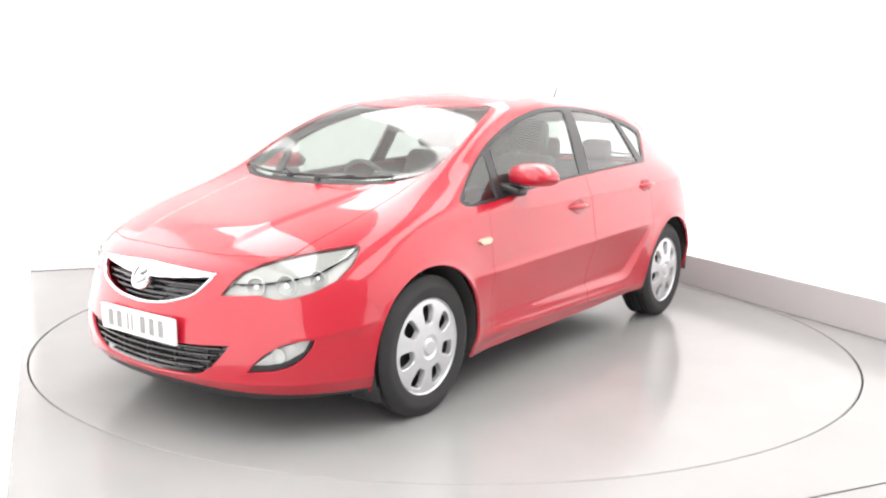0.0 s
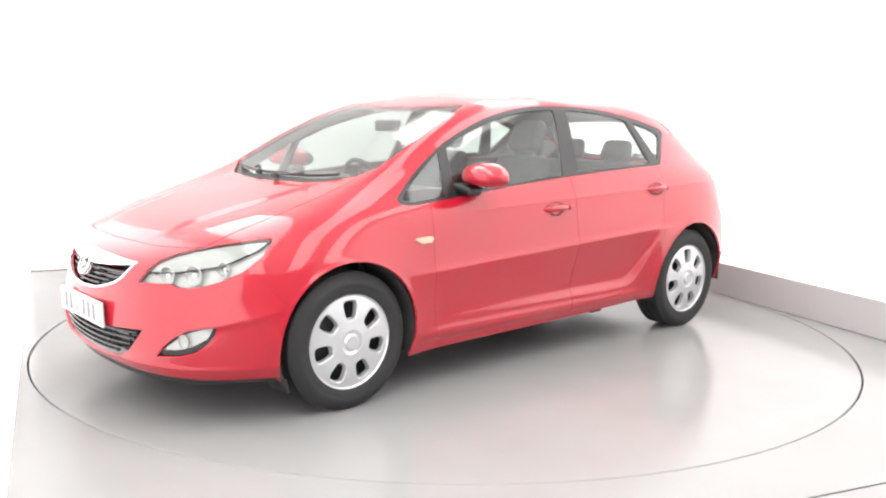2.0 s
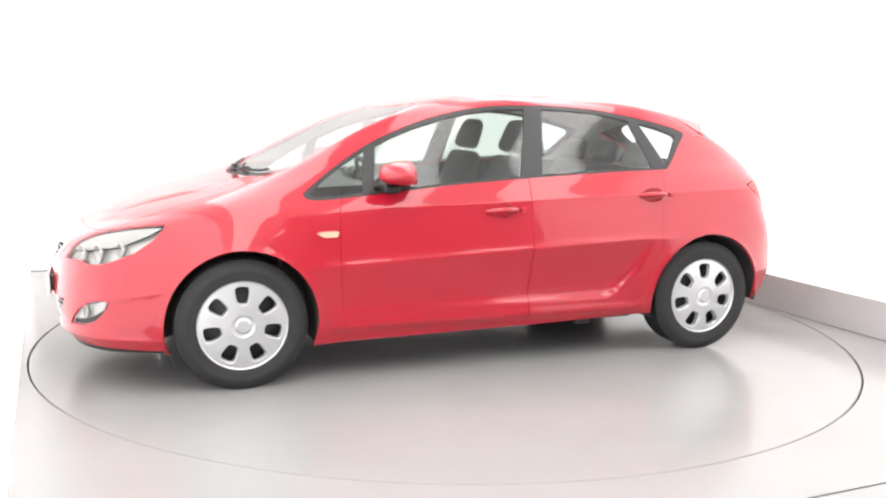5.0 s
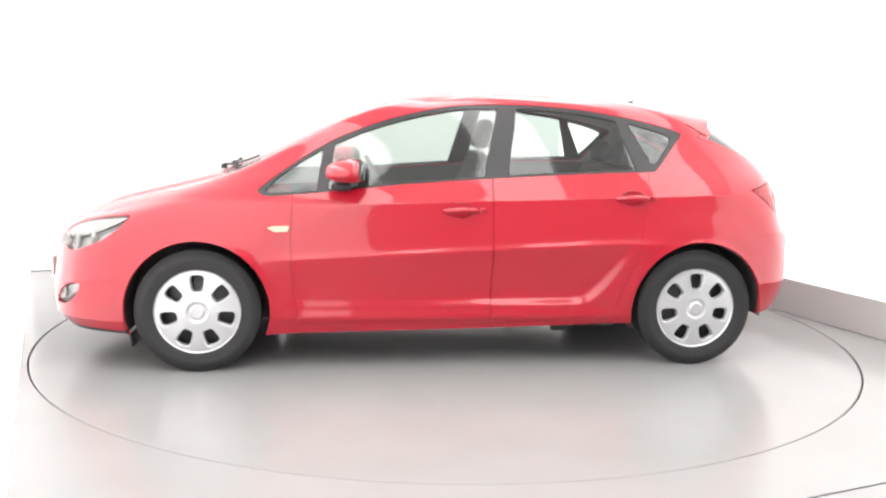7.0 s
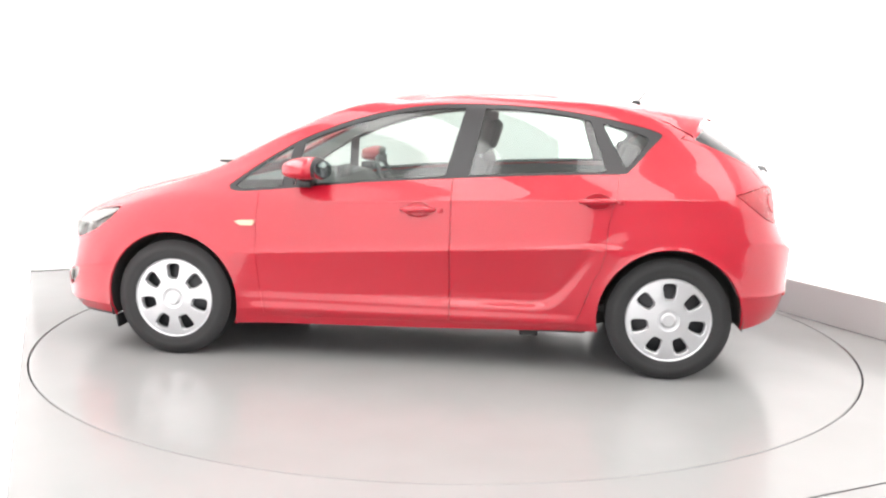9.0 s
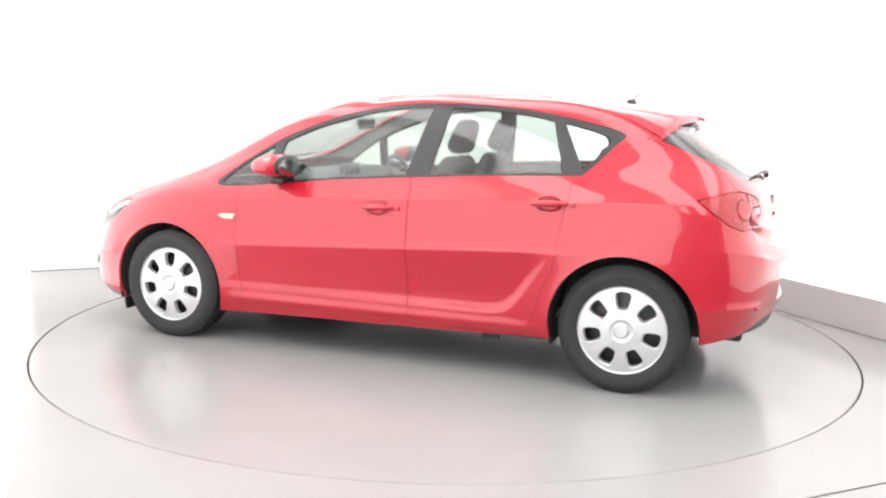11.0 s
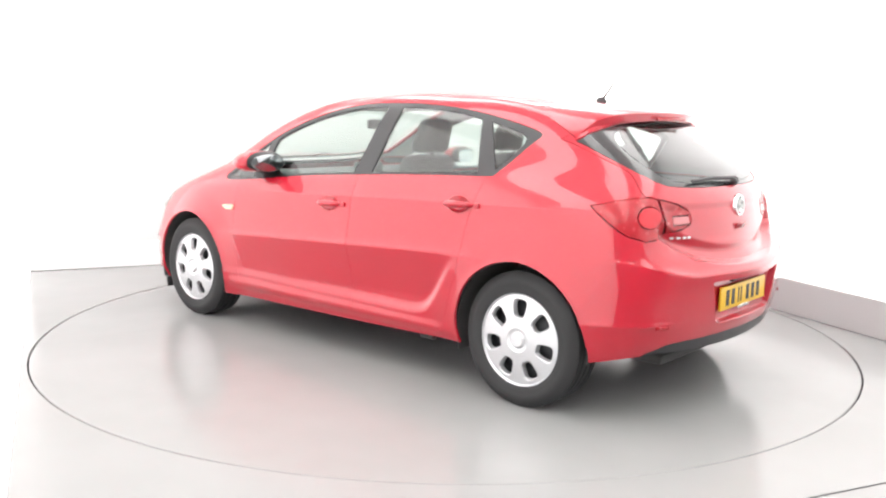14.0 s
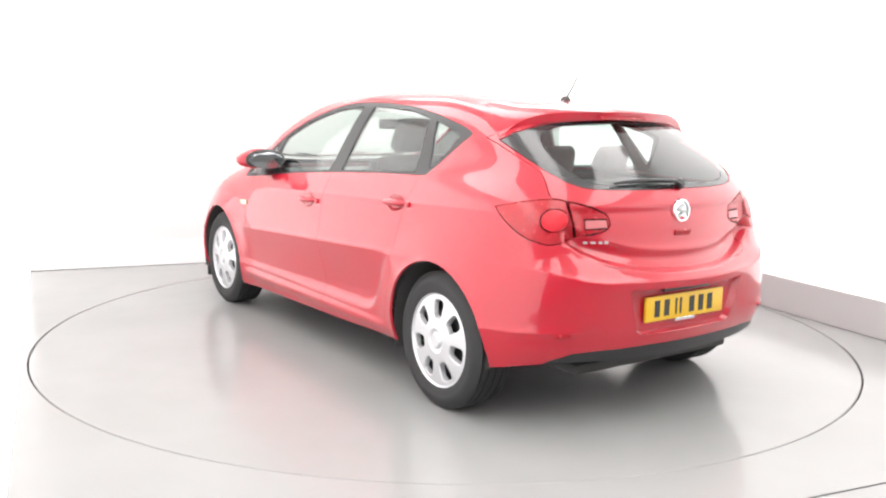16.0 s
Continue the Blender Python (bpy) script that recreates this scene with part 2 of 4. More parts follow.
def shell_lines():
    bottom = ((2.165, 0, .19), (2.115, .443, .19), (1.965, .685, .19), (1.729, .812, .198), (1.356, .84, .185), (.856, .84, .2), (-.19, .84, .215),
              (-.952, .84, .24), (-1.338, .84, .25), (-1.688, .84, .278), (-1.876, .74, .322), (-1.989, .449, .315), (-2.037, 0, .308))
    lower = ((2.233, 0, .305), (2.191, .443, .312), (2.033, .72, .321), (1.758, .857, .321), (1.355, .885, .32), (.855, .872, .3), (-.191, .872, .31),
             (-.953, .875, .33), (-1.342, .885, .36), (-1.699, .877, .407), (-1.918, .757, .425), (-2.027, .436, .436), (-2.089, 0, .434))
    middle = ((2.24, 0, .431), (2.181, .427, .434), (2.02, .708, .455), (1.767, .855, .483), (1.349, .895, .5), (.853, .872, .46), (-.191, .868, .46),
              (-.952, .885, .5), (-1.338, .895, .54), (-1.706, .88, .572), (-1.925, .747, .579), (-2.033, .419, .595), (-2.104, 0, .597))
    upper = ((2.237, 0, .563), (2.164, .422, .587), (1.982, .696, .619), (1.729, .838, .651), (1.345, .893, .678), (.851, .892, .646), (-.192, .903, .661),
             (-.951, .905, .693), (-1.334, .9, .716), (-1.709, .871, .724), (-1.915, .723, .713), (-2.031, .405, .717), (-2.097, 0, .724))
    nose = ((2.205, 0, .691), (2.133, .421, .702), (1.946, .675, .728), (1.689, .805, .754), (1.345, .865, .788), (.851, .882, .761), (-.192, .889, .79),
            (-.952, .888, .818), (-1.336, .88, .839), (-1.709, .842, .845), (-1.879, .692, .832), (-1.954, .392, .789), (-2.019, 0, .785))
    shoulder = ((2.085, 0, .765), (2.013, .421, .782), (1.857, .638, .807), (1.631, .774, .845), (1.348, .835, .881), (.853, .866, .886), (-.192, .864, .922),
                (-.955, .859, .952), (-1.347, .85, .966), (-1.702, .816, .967), (-1.863, .666, .952), (-1.97, .376, .918), (-2.028, 0, .912))
    bonnet = ((1.768, 0, .889), (1.717, .401, .894), (1.616, .591, .899), (1.497, .701, .915), (1.294, .776, .943), (.908, .827, .942), (-.19, .815, 1.032),
              (-.957, .797, 1.058), (-1.335, .776, 1.067), (-1.642, .736, 1.062), (-1.818, .62, 1.06), (-1.919, .362, 1.029), (-1.97, 0, 1.024))
    cowl = ((1.231, 0, 1.001), (1.203, .381, 1.005), (1.168, .586, 1.016), (1.135, .682, 1.031), (1.052, .739, 1.015), (.883, .783, 1.011), (-.186, .784, 1.094),
            (-.954, .763, 1.12), (-1.313, .729, 1.127), (-1.6, .691, 1.116), (-1.77, .588, 1.116), (-1.867, .337, 1.097), (-1.911, 0, 1.093))
    screen = ((.933, 0, 1.143), (.919, .378, 1.151), (.89, .605, 1.173), (.876, .672, 1.182), (.791, .707, 1.15), (.617, .729, 1.148), (-.182, .736, 1.214),
              (-.95, .71, 1.218), (-1.277, .688, 1.218), (-1.514, .647, 1.203), (-1.676, .555, 1.196), (-1.775, .318, 1.182), (-1.81, 0, 1.174))
    brow = ((.615, 0, 1.315), (.611, .349, 1.32), (.592, .565, 1.326), (.573, .625, 1.323), (.475, .657, 1.299), (.318, .667, 1.302), (-.179, .672, 1.344),
            (-.845, .651, 1.33), (-1.18, .634, 1.326), (-1.401, .607, 1.304), (-1.527, .531, 1.289), (-1.61, .305, 1.289), (-1.634, 0, 1.287))
    rail = ((.35, 0, 1.435), (.342, .329, 1.433), (.327, .522, 1.425), (.304, .567, 1.412), (.209, .592, 1.404), (.066, .6, 1.416), (-.208, .604, 1.437),
            (-.74, .584, 1.427), (-1.044, .576, 1.427), (-1.258, .553, 1.396), (-1.402, .485, 1.384), (-1.49, .286, 1.383), (-1.526, 0, 1.384))
    roof = ((.112, 0, 1.487), (.107, .284, 1.474), (.075, .446, 1.458), (.042, .481, 1.453), (-.036, .496, 1.454), (-.106, .496, 1.465), (-.267, .497, 1.475),
            (-.608, .48, 1.47), (-.84, .464, 1.463), (-1.013, .435, 1.447), (-1.146, .376, 1.439), (-1.239, .226, 1.435), (-1.26, 0, 1.435))
    crest = ((-.126, 0, 1.501), (-.177, 0, 1.5), (-.226, 0, 1.5), (-.276, 0, 1.504), (-.328, 0, 1.508), (-.382, 0, 1.511), (-.437, 0, 1.511),
             (-.493, 0, 1.511), (-.549, 0, 1.509), (-.607, 0, 1.506), (-.665, 0, 1.499), (-.722, 0, 1.491), (-.778, 0, 1.483))
    return np.array([bottom, lower, middle, upper, nose, shoulder, bonnet, cowl, screen, brow, rail, roof, crest], dtype=float)


def spline(p, n):
    """Smooth points through p along its first axis, n to a span; p has one ghost point at each end."""
    out = []
    for i in range(1, len(p) - 2):
        for k in range(n):
            s = k / n
            out.append(.5 * (2 * p[i] + (p[i + 1] - p[i - 1]) * s + (2 * p[i - 1] - 5 * p[i] + 4 * p[i + 1] - p[i + 2]) * s * s
                             + (3 * p[i] - p[i - 1] - 3 * p[i + 1] + p[i + 2]) * s ** 3))
    out.append(p[-2])
    return np.array(out)


def step(a, b, x):
    s = np.clip((x - a) / (b - a), 0, 1)
    return s * s * (3 - 2 * s)


def shell_grid(nu=16, nv=10):
    p = shell_lines()
    flip = np.array((1, -1, 1))
    p = np.concatenate([2 * p[:1] - p[1:2], p, p[-2:-1] * flip])
    p = spline(p, nv)
    p = p.transpose(1, 0, 2)
    p = np.concatenate([p[1:2] * flip, p, p[-2:-1] * flip])
    q = spline(p, nu).transpose(1, 0, 2)
    # even out the swell between the control lines
    ghost = lambda a: np.concatenate([a[:, 1:2] * flip, a, a[:, -2:-1] * flip], axis=1)
    for k in range(140):
        w = ghost(q)
        w = np.concatenate([2 * w[:1] - w[1:2], w, w[-2:-1] * flip])
        q = .6 * q + .1 * (w[1:-1, :-2] + w[1:-1, 2:] + w[:-2, 1:-1] + w[2:, 1:-1])
        q[-1, :, 1] = 0
    q[:, (0, -1), 1] = 0
    # twice as fine for the pressed lines
    q = spline(np.concatenate([2 * q[:1] - q[1:2], q, q[-2:-1] * flip]), 2).transpose(1, 0, 2)
    q = spline(np.concatenate([q[1:2] * flip, q, q[-2:-1] * flip]), 2).transpose(1, 0, 2)
    q[:, (0, -1), 1] = 0
    x, y, z = q[..., 0], q[..., 1], q[..., 2]
    side = step(.70, .80, y)
    # hollow below the door crease, running out in a hook ahead of the rear wheel
    top = .600 + .085 * np.clip((.9 - x) / 1.75, 0, 1)
    deep = .008 + .024 * step(.55, -.55, x)
    reach = .82 * (x + .985 - .70 * np.maximum(.66 - z, 0))
    d = -.03 * np.log(np.exp(-np.clip((z - .335) / .03, -40, 40)) + np.exp(-np.clip(reach / .03, -40, 40)))
    fade = step(1.08, .80, x) * side
    y -= deep * np.clip((top - z) / .24, 0, 1) * step(.002, .055, d) * fade
    y += .022 * np.where(z > top, np.exp(-np.maximum(z - top, 0) / .036), np.exp(-np.maximum(top - z, 0) / .14)) * step(-1.25, -.9, x) * fade
    # raised middle of the bonnet
    edge = .30 + .16 * np.clip((2.05 - x) / .9, 0, 1)
    z += .011 * step(edge + .022, edge - .030, y) * step(2.07, 1.85, x) * step(1.16, 1.34, x) * step(.70, .78, z)
    # sill bulge
    y += .012 * step(.05, 0, abs(z - .285)) * step(1.0, .8, x) * step(-1.0, -.8, x) * side
    # line through the handles
    line = .885 + .045 * np.clip((.5 - x) / 1.4, 0, 1.5)
    y += .008 * np.exp(-np.abs(z - line) / .03) * step(.75, .3, x) * step(-1.75, -1.5, x) * side
    # flared wheel arches
    for cx in (1.3425, -1.3425):
        r = np.hypot(x - cx, z - .325)
        y += .014 * step(.56, .38, r) * step(.6, .75, y)
        y += .012 * np.exp(-np.maximum(r - .372, 0) / .024) * step(.6, .75, y)
    # hollow across the tailgate under its ridge
    x += .014 * step(.985, .945, z) * step(.735, .82, z) * step(.60, .52, y) * step(-1.80, -1.88, x)
    # lip low on the front bumper
    w = np.exp(-np.abs(z - .268) / .03) * step(1.62, 1.80, x) * step(.05, .45, y)
    x += .012 * w
    y += .012 * w
    # fold running back from the fog lamp towards the wheel
    fold = .462 + .045 * np.clip((1.95 - x) / .25, 0, 1)
    w = np.where(z > fold, np.exp(-np.maximum(z - fold, 0) / .05), np.exp(-np.maximum(fold - z, 0) / .02)) * step(1.66, 1.78, x) * step(2.06, 1.96, x) * step(.45, .58, y)
    x += .008 * w
    y += .011 * w
    # ledge round the rear bumper below the tailgate
    rim = z - (.668 + .07 * step(.45, .85, y))
    w = np.where(rim > 0, np.exp(-np.maximum(rim, 0) / .022), np.exp(-np.maximum(-rim, 0) / .10)) * step(-1.66, -1.82, x)
    x -= .024 * w * step(.80, .6, y)
    y += .006 * w * step(.5, .75, y)
    # fold low on the rear bumper's corner
    w = np.exp(-np.abs(z - .462) / .022) * step(-1.62, -1.78, x) * step(.50, .66, y)
    x -= .007 * w
    y += .007 * w
    # tucked lower edge of the tailgate above the bumper's ledge, rising towards the lamps
    sill = .700 + .125 * np.clip(y / .60, 0, 1) ** 3
    x += .042 * step(sill - .008, sill + .010, z) * step(sill + .095, sill + .035, z) * step(.64, .56, y) * step(-1.76, -1.84, x)
    return q


GRID = shell_grid()
NV, NU = GRID.shape[:2]


def grid_normals(q):
    du, dv = np.gradient(q, axis=1), np.gradient(q, axis=0)
    du[:, (0, -1)] *= (0, 1, 0)
    dv[-1] *= (0, 1, 0)
    n = np.cross(du, dv)
    dv[-1] = (0, -1, 0)
    du[-1] = (-1, 0, 0)
    n[-1] = (0, 0, 1)
    n[:, (0, -1), 1] = 0
    return n / np.maximum(np.linalg.norm(n, axis=2, keepdims=True), 1e-9)


from mathutils.bvhtree import BVHTree
from mathutils.geometry import barycentric_transform
POINTS = [Vector(c) for c in GRID.reshape(-1, 3)]
NORMALS = [Vector(c) for c in grid_normals(GRID).reshape(-1, 3)]
TRIS = []
for i in range(NV - 1):
    for j in range(NU - 1):
        a, b, c, d = i * NU + j, i * NU + j + 1, (i + 1) * NU + j + 1, (i + 1) * NU + j
        TRIS += [(a, b, c), (a, c, d)]
TREE = BVHTree.FromPolygons(POINTS, TRIS)


def normal_at(co):
    hit, n, k, d = TREE.find_nearest(co)
    a, b, c = TRIS[k]
    try:
        m = barycentric_transform(hit, POINTS[a], POINTS[b], POINTS[c], NORMALS[a], NORMALS[b], NORMALS[c])
    except Exception:
        m = n
    return m.normalized() if m.length > .3 and m.length < 3 else n


def onto(y, z, front=True):
    """The place on the nose or the tail at that y and z, and its normal."""
    s = 1 if front else -1
    hit, n, k, d = TREE.ray_cast(Vector((3 * s, abs(y) + 1e-4, z)), Vector((-s, 0, 0)))
    m = normal_at(hit)
    if y < 0:
        return Vector((hit.x, -hit.y, hit.z)), Vector((m.x, -m.y, m.z))
    return hit, m


def onside(x, z):
    hit, n, k, d = TREE.ray_cast(Vector((x, 2, z)), Vector((0, -1, 0)))
    return hit, normal_at(hit)


def whole_shell():
    bm = bmesh.new()
    vs = [bm.verts.new(p) for p in POINTS]
    for i in range(NV - 1):
        for j in range(NU - 1):
            bm.faces.new((vs[i * NU + j], vs[i * NU + j + 1], vs[(i + 1) * NU + j + 1], vs[(i + 1) * NU + j]))
    return bm


SIDE = (Vector((1, 0, 0)), Vector((0, 0, 1)))
ENDS = (Vector((0, 1, 0)), Vector((0, 0, 1)))
TOP = (Vector((1, 0, 0)), Vector((0, 1, 0)))
NOSE45 = (Vector((-1, 1, 0)).normalized(), Vector((0, 0, 1)))
TAIL45 = (Vector((1, 1, 0)).normalized(), Vector((0, 0, 1)))


def inside(poly, a, b):
    hit = False
    for (x0, y0), (x1, y1) in zip(poly, poly[1:] + poly[:1]):
        if (y0 > b) != (y1 > b) and a < (x1 - x0) * (b - y0) / (y1 - y0) + x0:
            hit = not hit
    return hit


def carve(bm, poly, axes, keep, remove=True):
    """Cut the outline poly, seen along one way, out of the shell, and return the piece."""
    A, B = axes
    poly = list(poly)
    lo = (min(p[0] for p in poly) - .005, min(p[1] for p in poly) - .005)
    hi = (max(p[0] for p in poly) + .005, max(p[1] for p in poly) + .005)

    def bounds(f):
        p, q = [v.co.dot(A) for v in f.verts], [v.co.dot(B) for v in f.verts]
        return f, min(p), max(p), min(q), max(q)

    # a first rough sieve on one corner of each face
    faces = []
    for f in bm.faces:
        c = f.verts[0].co
        if lo[0] - .15 < c.dot(A) < hi[0] + .15 and lo[1] - .15 < c.dot(B) < hi[1] + .15 and keep(f.calc_center_median()):
            faces.append(bounds(f))
    for p, q in zip(poly, poly[1:] + poly[:1]):
        no = A * (q[1] - p[1]) - B * (q[0] - p[0])
        if no.length < 1e-9:
            continue
        l0, l1, h0, h1 = min(p[0], q[0]) - .002, min(p[1], q[1]) - .002, max(p[0], q[0]) + .002, max(p[1], q[1]) + .002
        cut, rest = [], []
        for g in faces:
            (cut if g[2] >= l0 and g[1] <= h0 and g[4] >= l1 and g[3] <= h1 else rest).append(g)
        if not cut:
            continue
        cut = [g[0] for g in cut]
        geom = cut + list({e for f in cut for e in f.edges}) + list({v for f in cut for v in f.verts})
        out = bmesh.ops.bisect_plane(bm, geom=geom, dist=1e-6, plane_co=A * p[0] + B * p[1], plane_no=no.normalized())
        faces = rest + [bounds(g) for g in out["geom"] if isinstance(g, bmesh.types.BMFace)]
    faces = [g[0] for g in faces if g[0].is_valid]
    pick = []
    for f in set(faces):
        c = f.calc_center_median()
        if f.is_valid and inside(poly, c.dot(A), c.dot(B)):
            pick.append(f)
    piece = bmesh.new()
    made = {}
    for f in pick:
        for v in f.verts:
            if v not in made:
                made[v] = piece.verts.new(v.co)
        try:
            piece.faces.new([made[v] for v in f.verts])
        except ValueError:
            pass
    if remove:
        bmesh.ops.delete(bm, geom=pick, context="FACES")
    return piece


def sheet(bm, gap=.0022, flange=.014, offset=0.0, back=False):
    """Points, faces and normals of a piece of shell with turned-in edges."""
    bm.verts.index_update()
    bm.verts.ensure_lookup_table()
    N = [normal_at(v.co) for v in bm.verts]
    V = [v.co.copy() for v in bm.verts]
    edges = [e for e in bm.edges if len(e.link_faces) == 1 and not (abs(e.verts[0].co.y) < 2e-4 and abs(e.verts[1].co.y) < 2e-4)]
    inward = {}
    for e in edges:
        a, b = e.verts
        t = (b.co - a.co)
        if t.length < 1e-7:
            continue
        t.normalize()
        d = N[a.index].cross(t)
        c = e.link_faces[0].calc_center_median() - (a.co + b.co) / 2
        if d.dot(c) < 0:
            d = -d
        for v in (a, b):
            inward[v.index] = inward.get(v.index, Vector()) + d * (b.co - a.co).length
    for k, d in inward.items():
        if abs(V[k].y) < 2e-4:
            d.y = 0
        if d.length > 1e-7:
            V[k] = V[k] + d.normalized() * gap
    V = [v + n * offset for v, n in zip(V, N)]
    F = [tuple(v.index for v in f.verts) for f in bm.faces]
    if back:
        F = [f[::-1] for f in F]
        N = [-n for n in N]
    if flange:
        for e in edges:
            a, b = e.verts[0].index, e.verts[1].index
            loop = e.link_loops[0]
            a, b = loop.vert.index, loop.link_loop_next.vert.index
            o = -(inward.get(a, Vector()) + inward.get(b, Vector()))
            if o.length < 1e-9:
                continue
            o.normalize()
            k = len(V)
            V += [V[a], V[b], V[b] - N[b] * flange, V[a] - N[a] * flange]
            N += [(N[a] + o).normalized(), (N[b] + o).normalized(), o, o]
            F.append((k + 1, k, k + 3, k + 2))
    return V, F, N


def mirrored(data):
    V, F, N = data
    return [Vector((v.x, -v.y, v.z)) for v in V], [f[::-1] for f in F], [Vector((n.x, -n.y, n.z)) for n in N]


def centre(name, bm, mat, parent, label="", **k):
    V, F, N = sheet(bm, **k)
    W, G, M = mirrored((V, F, N))
    n = len(V)
    return mesh_object(name, V + W, F + [tuple(i + n for i in f) for f in G], mat, parent, label, N + M)


def pair(name, bm, mat, parents, label="", **k):
    d = sheet(bm, **k)
    e = mirrored(d)
    left = mesh_object(name, d[0], d[1], mat, parents[0], label, d[2])
    return left, mesh_object(name, e[0], e[1], mat, parents[1], label, e[2])


def smooth_line(pts, n=5):
    p = np.array([pts[0]] + list(pts) + [pts[-1]], dtype=float)
    return [tuple(float(c) for c in v) for v in spline(p, n)]


def flipped(bm):
    """A copy for the other side of the car."""
    other = bm.copy()
    for v in other.verts:
        v.co.y *= -1
    return other


def both(name, bm, mat, parents, label="", **k):
    other = flipped(bm)
    return part(name, bm, mat, parents[0], label, **k), part(name, other, mat, parents[1], label, **k)


# ---- the car ----
car = tagged(new("car"), "red five-door hatchback car parked on a turntable", "car")
BOTH = (car, car)
shell = whole_shell()
left_side = lambda c: c.y > .3
nose_part = lambda c: c.x > 1.5
tail_part = lambda c: c.x < -1.2

# wheel openings
for cx in (1.3425, -1.3425):
    ring = [(cx + .372 * math.cos(a), .325 + .372 * math.sin(a)) for a in np.linspace(0, 2 * math.pi, 41)[:-1]]
    carve(shell, ring, SIDE, lambda c: c.y > .5).free()

# side windows in one black surround
dlo = smooth_line([(1.035, .955), (1.02, .933), (.97, .924), (.85, .932), (.51, .967), (.21, .996), (-.24, 1.028), (-.69, 1.053), (-1.08, 1.067)], 3)
dlo += smooth_line([(-1.10, 1.069), (-1.16, 1.128), (-1.235, 1.212), (-1.282, 1.258), (-1.275, 1.280), (-1.19, 1.308), (-.99, 1.353), (-.84, 1.378), (-.69, 1.399), (-.49, 1.413),
                    (-.31, 1.417), (-.12, 1.413), (.05, 1.396), (.22, 1.362), (.38, 1.318), (.52, 1.266), (.66, 1.205), (.83, 1.104), (.95, 1.020)], 3)
surround = carve(shell, dlo, SIDE, left_side)
screen = carve(shell, smooth_line([(1.215, 0), (1.195, .3), (1.14, .5), (1.08, .62)], 4) + smooth_line([(1.04, .652), (.81, .640), (.627, .606), (.44, .558), (.365, .532)], 4)
               + smooth_line([(.35, .505), (.405, .33), (.43, .15), (.435, 0)], 4), TOP, lambda c: c.z > .96 and c.x > .2)
rear_window = carve(shell, smooth_line([(0, 1.350), (.28, 1.338), (.448, 1.318), (.58, 1.282)], 4) + smooth_line([(.628, 1.250), (.618, 1.185), (.592, 1.125), (.545, 1.080)], 4)
                    + smooth_line([(.49, 1.060), (.41, 1.051), (.25, 1.047), (.12, 1.047), (0, 1.048)], 3), ENDS, tail_part)

# lining behind the pillars and doors
lining = shell.copy()
drop = []
for f in lining.faces:
    c = f.calc_center_median()
    if c.z < .45 or c.x < -1.86 or c.x > 1.15 or (c.z < 1.0 and c.x > .95):
        drop.append(f)
bmesh.ops.delete(lining, geom=drop, context="FACES")
roof_lining = carve(lining, [(1.2, 1.05), (1.2, 1.6), (-1.7, 1.6), (-1.7, 1.05)], SIDE, lambda c: True)
centre("roof_lining", roof_lining, LINING, car, "grey cloth roof lining", offset=-.03, flange=0, back=True)
centre("cabin_lining", lining, CABIN, car, "dark grey door cards and side trim", offset=-.035, flange=0, back=True)

# windows
def glazing():
    panes = (("quarter_glass", [(.998, .952), (.955, .940), (.735, .958), (.700, 1.165), (.82, 1.095), (.94, 1.012)]),
             ("front_door_glass", [(.672, .968), (.45, .986), (.2, 1.010), (-.150, 1.035)] + smooth_line([(-.24, 1.393), (-.1, 1.390), (.06, 1.372), (.22, 1.338), (.37, 1.296), (.50, 1.250), (.635, 1.19)], 3)),
             ("rear_door_glass", [(-.285, 1.045), (-.65, 1.066), (-.995, 1.080)] + smooth_line([(-.91, 1.337), (-.84, 1.354), (-.69, 1.376), (-.50, 1.391), (-.35, 1.394)], 3)),
             ("rear_quarter_glass", [(-1.095, 1.100)] + smooth_line([(-1.135, 1.137), (-1.185, 1.200), (-1.215, 1.243)], 2) + smooth_line([(-1.205, 1.260), (-1.13, 1.288), (-1.02, 1.316), (-.975, 1.326)], 3)))
    cuts = []
    for name, poly in panes:
        cuts.append((name, carve(surround, poly, SIDE, left_side)))
    frames = pair("window_surround", surround, TRIM, BOTH, "black window surround and door posts", gap=.001, flange=.02, offset=-.003)
    for name, bm in cuts:
        pair(name, bm, GLASS, frames, gap=0, flange=0, offset=-.008)


glazing()
centre("windscreen", screen, GLASS, car, "clear greenish windscreen", gap=.001, flange=.006, offset=-.002)

# bonnet and cowl
hood = carve(shell, smooth_line([(2.075, 0), (2.068, .127), (2.045, .351), (1.99, .51), (1.935, .595)], 4) + smooth_line([(1.90, .612), (1.795, .625), (1.60, .64), (1.29, .634), (1.08, .625)], 4)
             + smooth_line([(1.12, .59), (1.235, .40), (1.285, .18), (1.30, 0)], 4), TOP, lambda c: c.z > .70 and c.x > .9)
cowl_piece = carve(shell, [(1.32, -.1), (1.305, .18), (1.25, .41), (1.13, .60), (1.04, .63), (1.0, .60), (1.1, .3), (1.1, -.1)], TOP, lambda c: c.z > .93 and c.x > .9 and c.y < .62)
centre("bonnet", hood, PAINT, car, "smooth red bonnet", gap=.0045)
centre("cowl", cowl_piece, TRIM, car, "black plastic cowl below the windscreen", offset=-.012)

